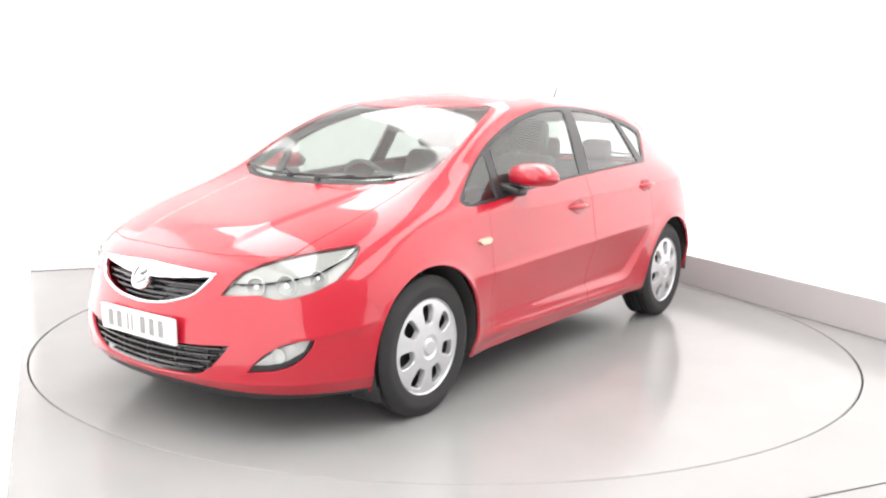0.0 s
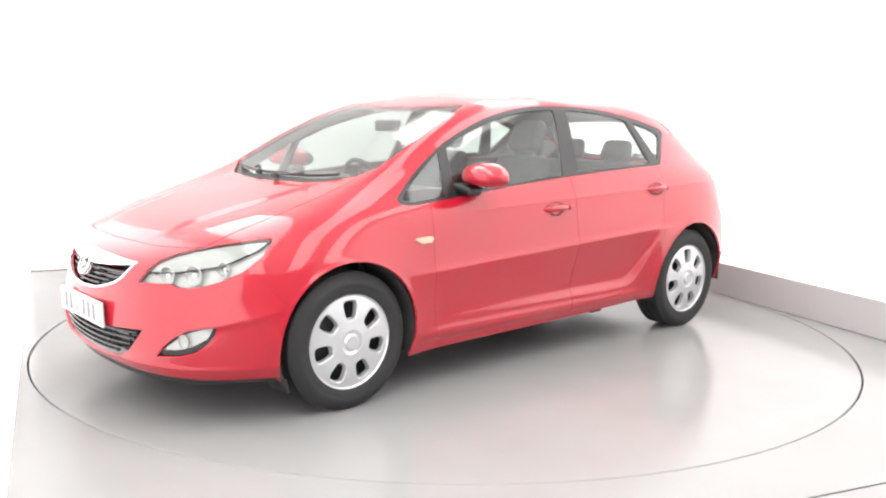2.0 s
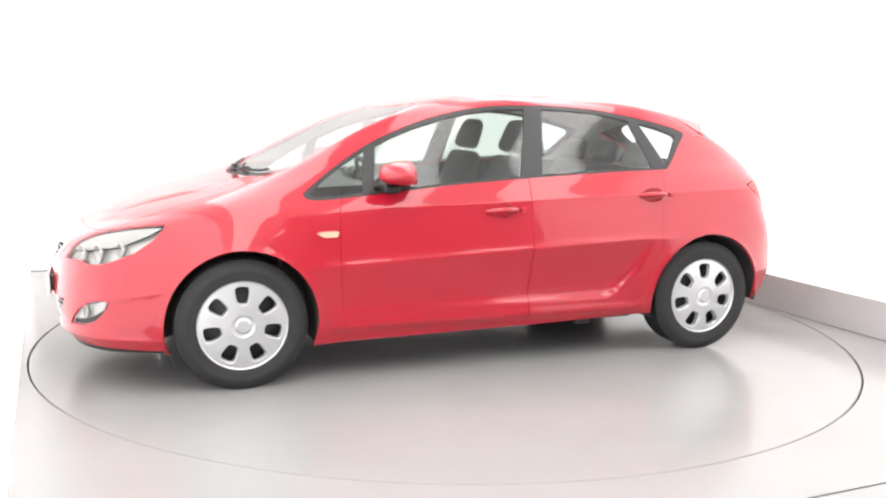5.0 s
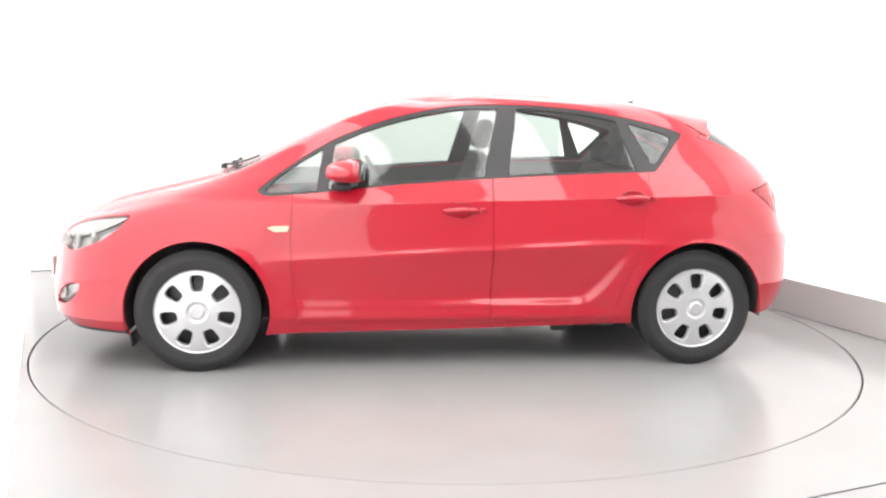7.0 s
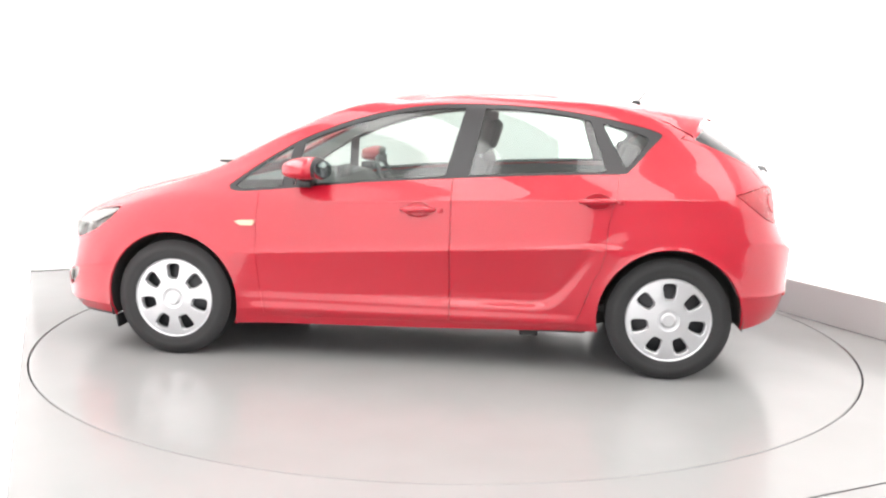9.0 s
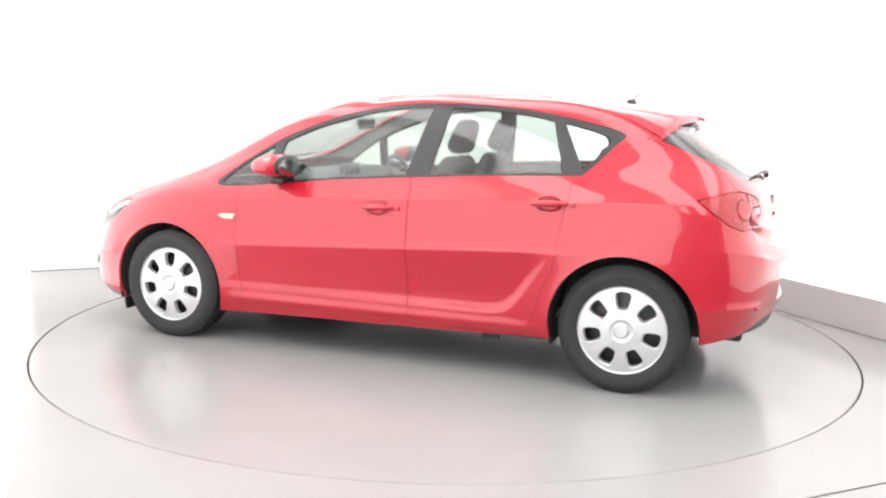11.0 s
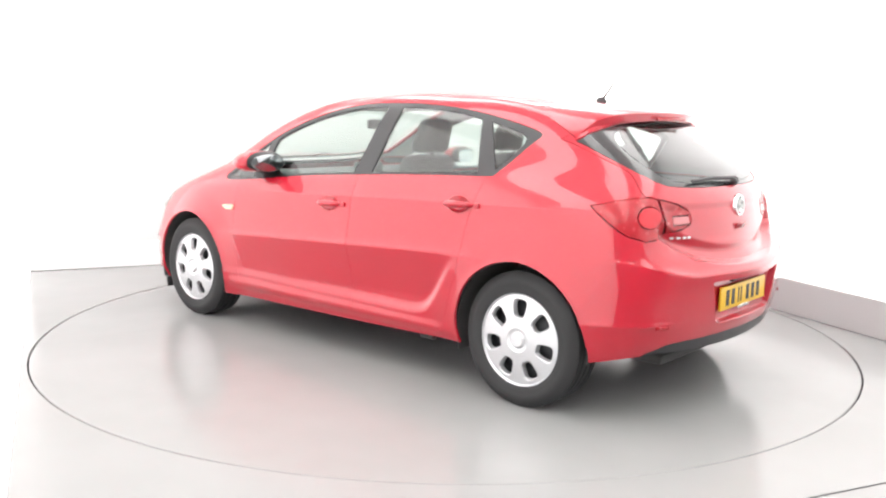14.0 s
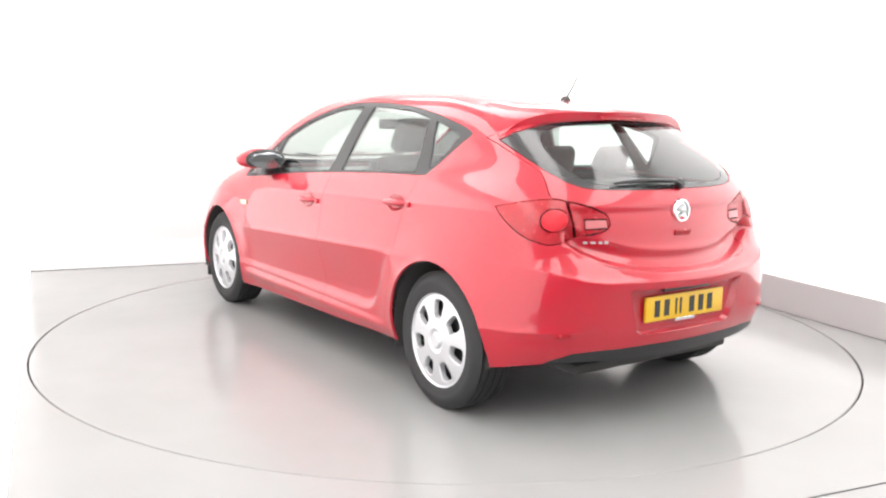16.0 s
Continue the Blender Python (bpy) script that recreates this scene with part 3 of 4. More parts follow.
# lamps
head = [(-1.216, .620), (-1.171, .676), (-1.126, .716), (-1.05, .748), (-.968, .770), (-.832, .796), (-.70, .812), (-.653, .813), (-.650, .798), (-.678, .743), (-.747, .682), (-.845, .640), (-.915, .621),
        (-.983, .613), (-1.02, .616), (-1.058, .628), (-1.13, .624)]
headlamp_piece = carve(shell, head, NOSE45, nose_part)
fog = [(-1.110, .318), (-1.075, .365), (-1.035, .400), (-.969, .436), (-.90, .452), (-.835, .456), (-.850, .420), (-.88, .385), (-.925, .350), (-1.0, .326)]
fog_piece = carve(shell, fog, NOSE45, nose_part)
tail_outer = [(-.602, .975), (-.635, .935), (-.678, .897), (-.72, .866), (-.754, .847), (-.838, .823), (-.90, .831), (-.946, .848), (-.936, .911), (-.906, 1.004), (-.869, 1.013), (-.80, 1.012), (-.717, 1.0)]
tail_inner = [(-.950, .851), (-1.052, .869), (-1.085, .885), (-1.094, .903), (-1.086, .93), (-1.071, .950), (-1.012, .979), (-.95, .996), (-.912, 1.003), (-.941, .911)]
tail_outer_piece = carve(shell, tail_outer, TAIL45, tail_part)
tail_inner_piece = carve(shell, tail_inner, TAIL45, tail_part)

# grille, lower intake
grille_line = smooth_line([(0, .716), (.10, .713), (.25, .707), (.385, .700)], 3) + smooth_line([(.372, .685), (.345, .650), (.308, .615), (.24, .588), (.13, .564), (0, .556)], 3)
grille_piece = carve(shell, grille_line, ENDS, nose_part)
bar_piece = carve(grille_piece, [(-.01, .73), (.4, .73), (.4, .692), (.34, .682), (.2, .668), (.08, .658), (-.01, .655)], ENDS, nose_part)
intake_line = [(0, .402), (.18, .404), (.33, .412), (.485, .424), (.475, .405), (.44, .360), (.40, .322), (.35, .293), (.29, .273), (.19, .260), (.08, .254), (0, .252)]
intake_piece = carve(shell, intake_line, ENDS, nose_part)

# tailgate, bumpers, doors
hatch = carve(shell, [(0, 1.372), (.30, 1.362), (.47, 1.335), (.610, 1.285), (.645, 1.255), (.636, 1.180), (.615, 1.115), (.640, 1.035), (.622, .990), (.590, .90), (.548, .842), (.50, .775), (.485, .752), (.454, .733),
                     (.40, .722), (.194, .712), (0, .709)], ENDS, tail_part)
recess_line = [(0, .632), (.375, .632), (.365, .60), (.31, .44), (.285, .428), (0, .428)]
carve(shell, recess_line, ENDS, tail_part).free()
valance = carve(shell, [(-.01, .1), (.80, .1), (.79, .25), (.735, .300), (.69, .335), (.60, .366), (.50, .372), (.39, .372), (.2, .377), (-.01, .378)], ENDS, lambda c: c.x < -1.74)
chin = carve(shell, [(-.01, .1), (.9, .1), (.9, .215), (.72, .218), (.5, .226), (.2, .232), (-.01, .232)], ENDS, lambda c: c.x > 1.70)
front_bumper = carve(shell, [(2.5, .05), (2.5, .81), (2.05, .81), (1.95, .795), (1.86, .72), (1.80, .67), (1.685, .555), (1.60, .05)], SIDE, nose_part)
rear_bumper = carve(shell, [(-2.5, .05), (-1.55, .05), (-1.66, .50), (-1.74, .62), (-1.80, .70), (-1.825, .86), (-1.95, .87), (-2.5, .87)], SIDE, lambda c: c.x < -1.5)
door1 = carve(shell, [(.855, .935), (.862, .80), (.862, .60), (.85, .42), (.825, .262), (.79, .243), (-.16, .253), (-.193, .262), (-.193, 1.1), (.5, 1.1), (.8, 1.0)], SIDE, left_side)
door2 = carve(shell, [(-.197, 1.1), (-.197, .262), (-.23, .253), (-.82, .268), (-.86, .285), (-.885, .33), (-.915, .42), (-.945, .515), (-.985, .585), (-1.005, .68), (-1.015, .80), (-1.035, .90), (-1.055, 1.0), (-1.065, 1.1)], SIDE, left_side)
centre("front_bumper", front_bumper, PAINT, car, "red front bumper", gap=0)
centre("rear_bumper", rear_bumper, PAINT, car, "red rear bumper", gap=0)
centre("front_chin", chin, TRIM, car, "black plastic chin under the bumper", offset=-.006)
centre("rear_valance", valance, TRIM, car, "black plastic valance under the rear bumper", offset=-.003)
tailgate = centre("tailgate", hatch, PAINT, car, "red tailgate", gap=.0035)
clear_pane = carve(rear_window, smooth_line([(0, 1.338), (.27, 1.326), (.42, 1.302), (.50, 1.258), (.525, 1.19), (.50, 1.125), (.45, 1.088), (.38, 1.074), (.22, 1.067), (0, 1.066)], 3), ENDS, tail_part)
edging = centre("rear_window", rear_window, PIANO, tailgate, "rear window with a broad black printed edge", gap=.002, flange=.006, offset=-.004)
centre("pane", clear_pane, REARGLASS, edging, "tinted rear pane", gap=0, flange=0, offset=-.004)
front_doors = pair("front_door", door1, PAINT, BOTH, "closed red front door", gap=.0016)
rear_doors = pair("rear_door", door2, PAINT, BOTH, "closed red rear door", gap=.0016)
centre("body", shell, PAINT, car, "red painted body and roof", gap=.0005, flange=.014)


# ---- headlamps ----
def headlamps():
    lamps = pair("headlamp", headlamp_piece.copy(), LENS, BOTH, "clear headlamp with silver reflectors", gap=.0015, flange=.004)
    pair("reflector", headlamp_piece.copy(), REFLECTOR, lamps, "silver reflector", gap=.001, flange=0, offset=-.03)
    rimless = carve(headlamp_piece, [(-1.3, .66), (-1.17, .66), (-1.05, .665), (-.83, .70), (-.70, .76), (-.6, .84), (-1.3, .84)], NOSE45, nose_part)
    pair("indicator_band", rimless, CLEARLENS, lamps, "pale fluted upper band", gap=.012, flange=.01, offset=-.012)
    for a, z, r in ((-1.075, .658, .036), (-.955, .664, .040), (-.83, .690, .030)):
        way = Vector((1, .45, 0)).normalized()
        spot, n, k, d = TREE.ray_cast(Vector((a * -.7071 + 2, a * .7071 + 2, z)), Vector((-1, -1, 0)).normalized())
        m = Matrix.Translation(spot - way * .022) @ way.to_track_quat("Z", "Y").to_matrix().to_4x4()
        both("bowl", lathe([(r, .018), (r * 1.08, .018), (r * 1.08, .012), (r * .9, .004), (r * .6, -.008), (0, -.014)], 28, m), REFLECTOR, lamps, "round silver bowl")
        both("bulb_cap", lathe([(0, .012), (r * .25, .010), (r * .34, 0), (r * .34, -.01)], 16, m), CHROME, lamps)
    headlamp_piece.free()


headlamps()


def fog_lamps():
    lamps = pair("fog_lamp_bezel", fog_piece.copy(), TRIM, BOTH, "black fog lamp bezel", gap=.001, flange=.02, offset=-.02)
    lens = carve(fog_piece, [(-1.085, .348), (-1.03, .392), (-.969, .428), (-.90, .445), (-.855, .448), (-.88, .405), (-.95, .368), (-1.02, .350)], NOSE45, nose_part)
    pair("fog_reflector", lens.copy(), REFLECTOR, lamps, "silver fog reflector", gap=.001, flange=0, offset=-.018)
    pair("fog_lamp", lens, LENS, lamps, "clear fog lamp", gap=0, flange=.006, offset=-.004)
    way = Vector((1, .35, 0)).normalized()
    spot = TREE.ray_cast(Vector((.985 * .7071 + 2, -.985 * .7071 + 2, .392)), Vector((-1, -1, 0)).normalized())[0]
    m = Matrix.Translation(spot - way * .006) @ way.to_track_quat("Z", "Y").to_matrix().to_4x4()
    both("fog_bowl", lathe([(.026, .004), (.030, .004), (.030, -.002), (.022, -.006), (0, -.010)], 22, m), REFLECTOR, lamps)
    fog_piece.free()


fog_lamps()


def tail_lamps():
    rounds = []
    for a, z, r in ((-.862, .925, .058),):
        ring = [(a + r * math.cos(t), z + r * .8 * math.sin(t)) for t in np.linspace(0, 2 * math.pi, 25)[:-1]]
        rounds.append(carve(tail_outer_piece, ring, TAIL45, tail_part))
    outer = pair("tail_lamp", tail_outer_piece, REDLENS, BOTH, "red tail lamp", gap=.0045, flange=.012, offset=.001)
    for bm in rounds:
        pair("round_lamp", bm, PALERED, outer, "paler round lamp", gap=.002, flange=.006, offset=.004)
    clear = carve(tail_inner_piece, [(-1.083, .890), (-.99, .886), (-.985, .925), (-1.075, .925)], TAIL45, tail_part)
    inner = pair("inner_tail_lamp", tail_inner_piece, REDLENS, (tailgate, tailgate), "red tail lamp on the tailgate", gap=.0045, flange=.012, offset=.001)
    pair("reversing_lamp", clear, REVERSE, inner, "clear reversing lamp", gap=.002, flange=.006, offset=.002)


tail_lamps()


# ---- grille and intake ----
def strip(name, y0, y1, z0, z1, depth, height, mat, parent, inset, label="", front=True):
    """A bar across the nose or tail that follows its curve."""
    bm = bmesh.new()
    rows = []
    n = 28
    for k in range(n + 1):
        s = k / n
        y, z = y0 + (y1 - y0) * s, z0 + (z1 - z0) * (2 * s - 1) ** 2
        p, m = onto(y, z, front)
        m.z = 0
        m.normalize()
        q = p - m * inset
        rows.append([bm.verts.new(q + Vector((0, 0, dz)) - m * dx) for dx, dz in ((0, -height * .3), (0, height * .3), (.004, height / 2), (depth, height / 2), (depth, -height / 2), (.004, -height / 2))])
    for a, b in zip(rows, rows[1:]):
        for k in range(6):
            bm.faces.new((a[k], a[(k + 1) % 6], b[(k + 1) % 6], b[k]))
    bm.faces.new(rows[0])
    bm.faces.new(rows[-1])
    return part(name, bm, mat, parent, label)


def grilles():
    back = centre("grille", grille_piece, PIANO, car, "black grille below a chrome bar", gap=0, flange=0, offset=-.045)
    centre("chrome_bar", bar_piece, CHROME, back, "broad chrome bar", gap=.003, flange=.02, offset=.004)
    for z, w in ((.643, .315), (.620, .285), (.597, .215), (.576, .13)):
        strip("slat", -w, w, z, z + .004, .02, .009, PIANO, back, .014)
    line = [p for p in grille_line if p[1] < .70]
    pts = [onto(-y, z)[0] + Vector((.002, 0, 0)) for y, z in line] + [onto(y, z)[0] + Vector((.002, 0, 0)) for y, z in line[::-1][1:]]
    part("grille_surround", tube(pts, .006, 8), CHROME, back, "thin chrome surround")
    low = centre("intake", intake_piece, PIANO, car, "black lower intake with slats", gap=0, flange=0, offset=-.055)
    for z, w in ((.390, .44), (.362, .425), (.334, .395), (.306, .355), (.280, .27)):
        strip("slat", -w, w, z, z + .012, .022, .010, PIANO, low, .012)
    for y in (-.36, -.18, 0, .18, .36):
        p, m = onto(y, .335)
        part("upright", block((.012, .008, .115), p - Vector((.035, 0, 0)), .001, 1), PIANO, low)
    return back, low


grille, intake = grilles()


def badge(parent, p, n, r):
    m = Matrix.Translation(p) @ n.to_track_quat("Z", "Y").to_matrix().to_4x4()
    disc = part("badge", lathe([(0, .002), (r * .80, .003), (r * .84, .012), (r * .95, .012), (r, .006), (r, -.012)], 40, m), CHROME, parent, "round chrome badge")
    curl = [m @ Vector((r * .50 * (math.cos(a) if a < math.pi else -math.cos(a) * .9) * (.75 if a < math.pi else 1), r * (.62 - .20 * a), .009)) for a in np.linspace(.4, 5.9, 20)]
    part("badge_mark", tube(curl, r * .11, 8), REFLECTOR, disc, "raised curl")


p, n = onto(0, .652)
badge(grille, p + n * .006, n, .058)
p, n = onto(0, .952, False)
badge(tailgate, p + n * .002, n, .052)


def plate(name, at, lean, mat, label, sign, ink):
    """A number plate whose characters are left as plain bars."""
    base = block((.012, .52, .112), (0, 0, 0), .003, 2)
    m = Matrix.Translation(at) @ Matrix.Rotation(radians(lean), 4, "Y")
    bmesh.ops.transform(base, matrix=m, verts=base.verts[:])
    ob = part(name, base, mat, car, label)
    y = -.205 * sign
    for k in range(7):
        bm = block((.003, .034 if k not in (2, 3) else .012, .074), (.0065 * sign, y + .017 * sign, 0), .0006, 1)
        bmesh.ops.transform(bm, matrix=m, verts=bm.verts[:])
        part("plate_bar", bm, ink, ob, "plain dark bar")
        y += (.030 if k in (2, 3) and k < 3 else .062 if k != 3 else .075) * sign
    return ob


front_plate = plate("front_plate", (2.238, 0, .456), 2, WHITEPLATE, "white number plate with plain bars greyed for glare", 1, GLAREBAR)
part("plate_holder", block((.03, .44, .08), (2.216, 0, .456), .006, 2), TRIM, front_plate)


def plate_recess():
    bm = bmesh.new()
    mouth, floor_ = [], []
    full = recess_line[1:] + [(-y, z) for y, z in recess_line[1:][::-1]]
    fine = []
    for (y0, z0), (y1, z1) in zip(full, full[1:] + full[:1]):
        fine += [(y0 + (y1 - y0) * k / 6, z0 + (z1 - z0) * k / 6) for k in range(6)]
    fine = [(y if abs(y) > 1e-3 else 1e-3, z) for y, z in fine]
    for y, z in fine:
        p, m = onto(y, z, False)
        mouth.append(bm.verts.new(p))
        floor_.append(bm.verts.new((-2.026, y * .94, .53 + (z - .53) * .92)))
    n = len(fine)
    for k in range(n):
        l = (k + 1) % n
        bm.faces.new((mouth[k], mouth[l], floor_[l], floor_[k]))
    bm.faces.new(floor_)
    return part("plate_recess", bm, PAINT, car, "red recess round the rear plate")


plate_recess()
plate("rear_plate", (-2.040, 0, .532), 0, YELLOWPLATE, "yellow number plate with plain dark bars", -1, BAR)


# ---- wheels ----
def hubcap(m):
    """A seven-hole wheel cover, domed a little, facing +z before m."""
    bm = bmesh.new()
    dome = lambda r: .014 - .30 * max(0, r - .06) ** 2 * 2.2 + (.004 if r < .06 else 0)
    n = 32
    for s in range(7):
        mid = math.pi / 2 + 2 * math.pi * s / 7
        half, rin, rout = math.pi / 7, .058, .213
        rows = [[], [], [], []]
        for k in range(n):
            a = 2 * math.pi * k / n
            c, si = math.cos(a), math.sin(a)
            f = 1 / max(abs(c), abs(si))
            e = 1 / (abs(c) ** 4 + abs(si) ** 4) ** .25
            for row, (u, v, dz) in enumerate(((c * f, si * f, 0), (c * e * .56, .18 + si * e * .60, 0), (c * e * .50, .18 + si * e * .55, -.004), (c * e * .44, .18 + si * e * .50, -.026))):
                r = (rin + rout) / 2 + v * (rout - rin) / 2
                th = mid + u * half * (1 if row == 0 else (1.02 - .10 * v))
                rows[row].append(bm.verts.new((r * math.cos(th), r * math.sin(th), dome(r) + dz)))
        for a, b in zip(rows, rows[1:]):
            for k in range(n):
                l = (k + 1) % n
                bm.faces.new((a[k], a[l], b[l], b[k]))
    bmesh.ops.remove_doubles(bm, verts=bm.verts[:], dist=.0008)
    lathe([(.0, .022), (.030, .022), (.036, .018), (.040, .012), (.050, .013), (.058, dome(.058))], 56, None, bm)
    lathe([(.213, dome(.213)), (.220, .006), (.226, -.002), (.226, -.02)], 112, None, bm)
    bmesh.ops.transform(bm, matrix=m, verts=bm.verts[:])
    return bm


def tyre(m):
    """A tyre with bulged walls and grooved tread, its middle plane at z=0."""
    prof = [(.215, -.085), (.222, -.098), (.245, -.105), (.275, -.106), (.300, -.098), (.314, -.084)]
    for k in range(5):
        z = -.080 + k * .04
        prof += [(.3215, z - .0), (.3218, z + .012)]
        if k < 4:
            prof += [(.3218, z + .030), (.314, z + .031), (.314, z + .039)]
    prof = [p for p in prof if p[1] < .083]
    prof += [(.314, .084), (.300, .098), (.292, .1005), (.288, .1035), (.275, .106), (.262, .1065), (.258, .1045), (.245, .105), (.232, .101), (.222, .097), (.215, .085)]
    bm = lathe(prof, 96, m)
    return bm


def wheel(x, side):
    # the wheel's outer face looks along +y on one side and -y on the other
    m = Matrix.Translation((x, side * .772, .322)) @ (Matrix.Rotation(-math.pi / 2, 4, "X") if side > 0 else Matrix.Rotation(math.pi / 2, 4, "X"))
    spin = m @ Matrix.Rotation(math.pi if side > 0 else 0, 4, "Z")
    rim = part("wheel", lathe([(.216, .07), (.205, .065), (.195, .02), (.10, .045), (.06, .05), (0, .05)], 48, spin), STEEL, car, "dark steel wheel")
    part("tyre", tyre(spin), RUBBER, rim, "black rubber tyre with grooved tread")
    part("hubcap", hubcap(spin @ Matrix.Translation((0, 0, .090))), SILVER, rim, "silver seven-hole wheel cover", sharp=28)
    part("brake_disc", lathe([(.06, -.02), (.14, -.02), (.14, -.04), (.06, -.04)], 40, spin), STEEL, rim)
    for k in range(7):
        a = radians(90 + 360 / 7 * k + 25)
        part("wheel_bolt", lathe([(0, .062), (.009, .062), (.011, .045)], 8, spin @ Matrix.Translation((.105 * math.cos(a), .105 * math.sin(a), 0))), STEEL, rim) if k < 5 else None
    return rim


for wx in (1.3425, -1.3425):
    for ws in (1, -1):
        wheel(wx, ws)
        bm = bmesh.new()
        rows = []
        for k in range(25):
            a = math.pi * ((k / 24) * (1.20 if wx > 0 else 1.14) - (.10 if wx > 0 else .10))
            rows.append([bm.verts.new((wx + r * math.cos(a), ws * y, .325 + r * math.sin(a))) for r, y in ((.374, .875), (.374, .56), (.10, .55))])
        for a, b in zip(rows, rows[1:]):
            for k in range(2):
                bm.faces.new((a[k], a[k + 1], b[k + 1], b[k]))
        part("arch_liner", bm, UNDER, car, "black wheel arch liner")
    for ws in (1, -1) if wx > 0 else ():
        part("mud_flap", block((.012, .16, .07), (wx + .335, ws * .79, .175), .004, 2, turn=Matrix.Rotation(radians(12), 4, "Y")), TRIM, car)


# ---- underside and exhaust ----
def underside():
    bm = bmesh.new()
    block((1.86, 1.52, .05), (0, 0, .225), .02, 2, bm=bm)
    block((1.0, 1.04, .05), (1.45, 0, .235), .02, 2, bm=bm)
    block((.95, 1.02, .05), (-1.42, 0, .26), .02, 2, bm=bm)
    block((.36, .90, .05), (1.80, 0, .225), .02, 2, bm=bm)
    block((.30, 1.0, .05), (-1.76, 0, .345), .02, 2, bm=bm)
    part("underbody", bm, UNDER, car, "dark dirty underbody")
    part("rear_axle", tube([(-1.34, -.62, .27), (-1.25, -.5, .24), (-1.22, 0, .23), (-1.25, .5, .24), (-1.34, .62, .27)], .035, 10), UNDER, car)
    pipe = part("exhaust", tube([(.9, .1, .19), (-.2, .12, .18), (-1.0, .2, .19), (-1.5, .28, .21)], .028, 10), STEEL, car, "dull steel exhaust pipe")
    for y in (.70, -.70):
        part("jack_point", block((.10, .03, .05), (-.62, y, .190), .006, 1), UNDER, car)


underside()


# ---- outside fittings ----
def mirrors():
    arms = both("wing_mirror", block((.09, .14, .045), (.595, .820, .985), .016, 3, turn=Matrix.Rotation(radians(-8), 4, "X")), TRIM, BOTH, "red door mirror on a black foot")
    bm = bmesh.new()
    bmesh.ops.create_uvsphere(bm, u_segments=28, v_segments=18, radius=1)
    for v in bm.verts:
        x, y, z = v.co
        fx = (x * .135 if x > 0 else x * .055)
        k = abs(y) ** 3
        v.co = Vector((fx + (.02 * y if x > 0 else 0), math.copysign(abs(y) ** .72, y) * .148, math.copysign(abs(z) ** .72, z) * ((.066 if z > 0 else .046) - .014 * k) + .008 * (1 if z > 0 else 0) - (.034 * y * y * z if y > 0 and z > 0 else 0)))
    bmesh.ops.transform(bm, matrix=Matrix.Translation((.540, .924, 1.050)) @ Matrix.Rotation(radians(-12), 4, "Z"), verts=bm.verts[:])
    shells = [bm.copy() for k in range(3)]
    bm.free()
    # red front shell, black strip below it, black rim round the glass
    cuts = (((0, 0, 1.018), (0, .12, 1), (.518, 0, 0), (1, 0, 0)), ((0, 0, 1.018), (0, -.12, -1), (.518, 0, 0), (1, 0, 0)), ((.5175, 0, 0), (-1, 0, 0), (.5175, 0, 0), (-1, 0, 0)))
    for src, (c1, n1, c2, n2) in zip(shells, cuts):
        for co, no in ((c1, n1), (c2, n2)):
            bmesh.ops.bisect_plane(src, geom=src.verts[:] + src.edges[:] + src.faces[:], plane_co=co, plane_no=no, clear_inner=True)
    both("mirror_cap", shells[0], PAINT, arms, "red mirror cap")
    both("mirror_base", shells[1], TRIM, arms, "black lower shell")
    both("mirror_rim", shells[2], TRIM, arms, "black rim round the glass")
    bm = lathe([(0, .004), (.85, .003), (1, 0), (1, -.01)], 32, Matrix.Translation((.483, .905, 1.054)) @ Matrix.Rotation(radians(-12), 4, "Z") @ Matrix.Rotation(radians(-90), 4, "Y") @ Matrix.Diagonal((.050, .108, 1, 1)))
    both("mirror_glass", bm, material("mirror_glass", (.35, .37, .38), .05, 1.0, vary=.02, rough_vary=.02), arms, "dark mirror glass")


mirrors()


def handles():
    for x, z, doors in ((-.02, .858, front_doors), (-.955, .928, rear_doors)):
        p, n = onside(x, z)
        bm = tube(smooth_line([(x + .092, p.y - .004, z - .003), (x + .06, p.y + .020, z), (x, p.y + .030, z + .004), (x - .06, p.y + .022, z + .004), (x - .092, p.y - .002, z + .002)], 5),
                  [.008 + .008 * math.sin(math.pi * min(1, k / 20)) for k in range(21)], 12)
        both("door_handle", bm, PAINT, doors, "red bow handle")
        # hollow cup whose shade is painted in as a darker body red
        bm = lathe([(.052, .003), (.050, .0045), (.035, -.002), (0, -.004)], 28, Matrix.Translation(p) @ n.to_track_quat("Z", "Y").to_matrix().to_4x4() @ Matrix.Diagonal((1.35, .80, 1, 1)))
        both("handle_cup", bm, material("handle_cup_shaded_red", (.32, .004, .015), .3, coat=1), doors, "cup behind the handle, shade darkened into its red")
        p2, n2 = onside(x - .118, z)
        both("lock_cover", block((.03, .014, .026), p2 + n2 * .006, .005, 2), PAINT, doors)


handles()


def repeaters():
    p, n = onside(.925, .757)
    m = Matrix.Translation(p + n * .004)
    bm = bmesh.new()
    outline = [(.055, .006), (.03, .014), (-.045, .017), (-.055, .010), (-.045, -.012), (.02, -.014)]
    fr = [bm.verts.new((x, .006, z)) for x, z in outline]
    bk = [bm.verts.new((x * 1.1, -.012, z * 1.15)) for x, z in outline]
    bm.faces.new(fr)
    for k in range(6):
        bm.faces.new((fr[k], fr[(k + 1) % 6], bk[(k + 1) % 6], bk[k]))
    bmesh.ops.transform(bm, matrix=m, verts=bm.verts[:])
    both("side_repeater", bm, AMBER, BOTH, "small pale side indicator")


repeaters()


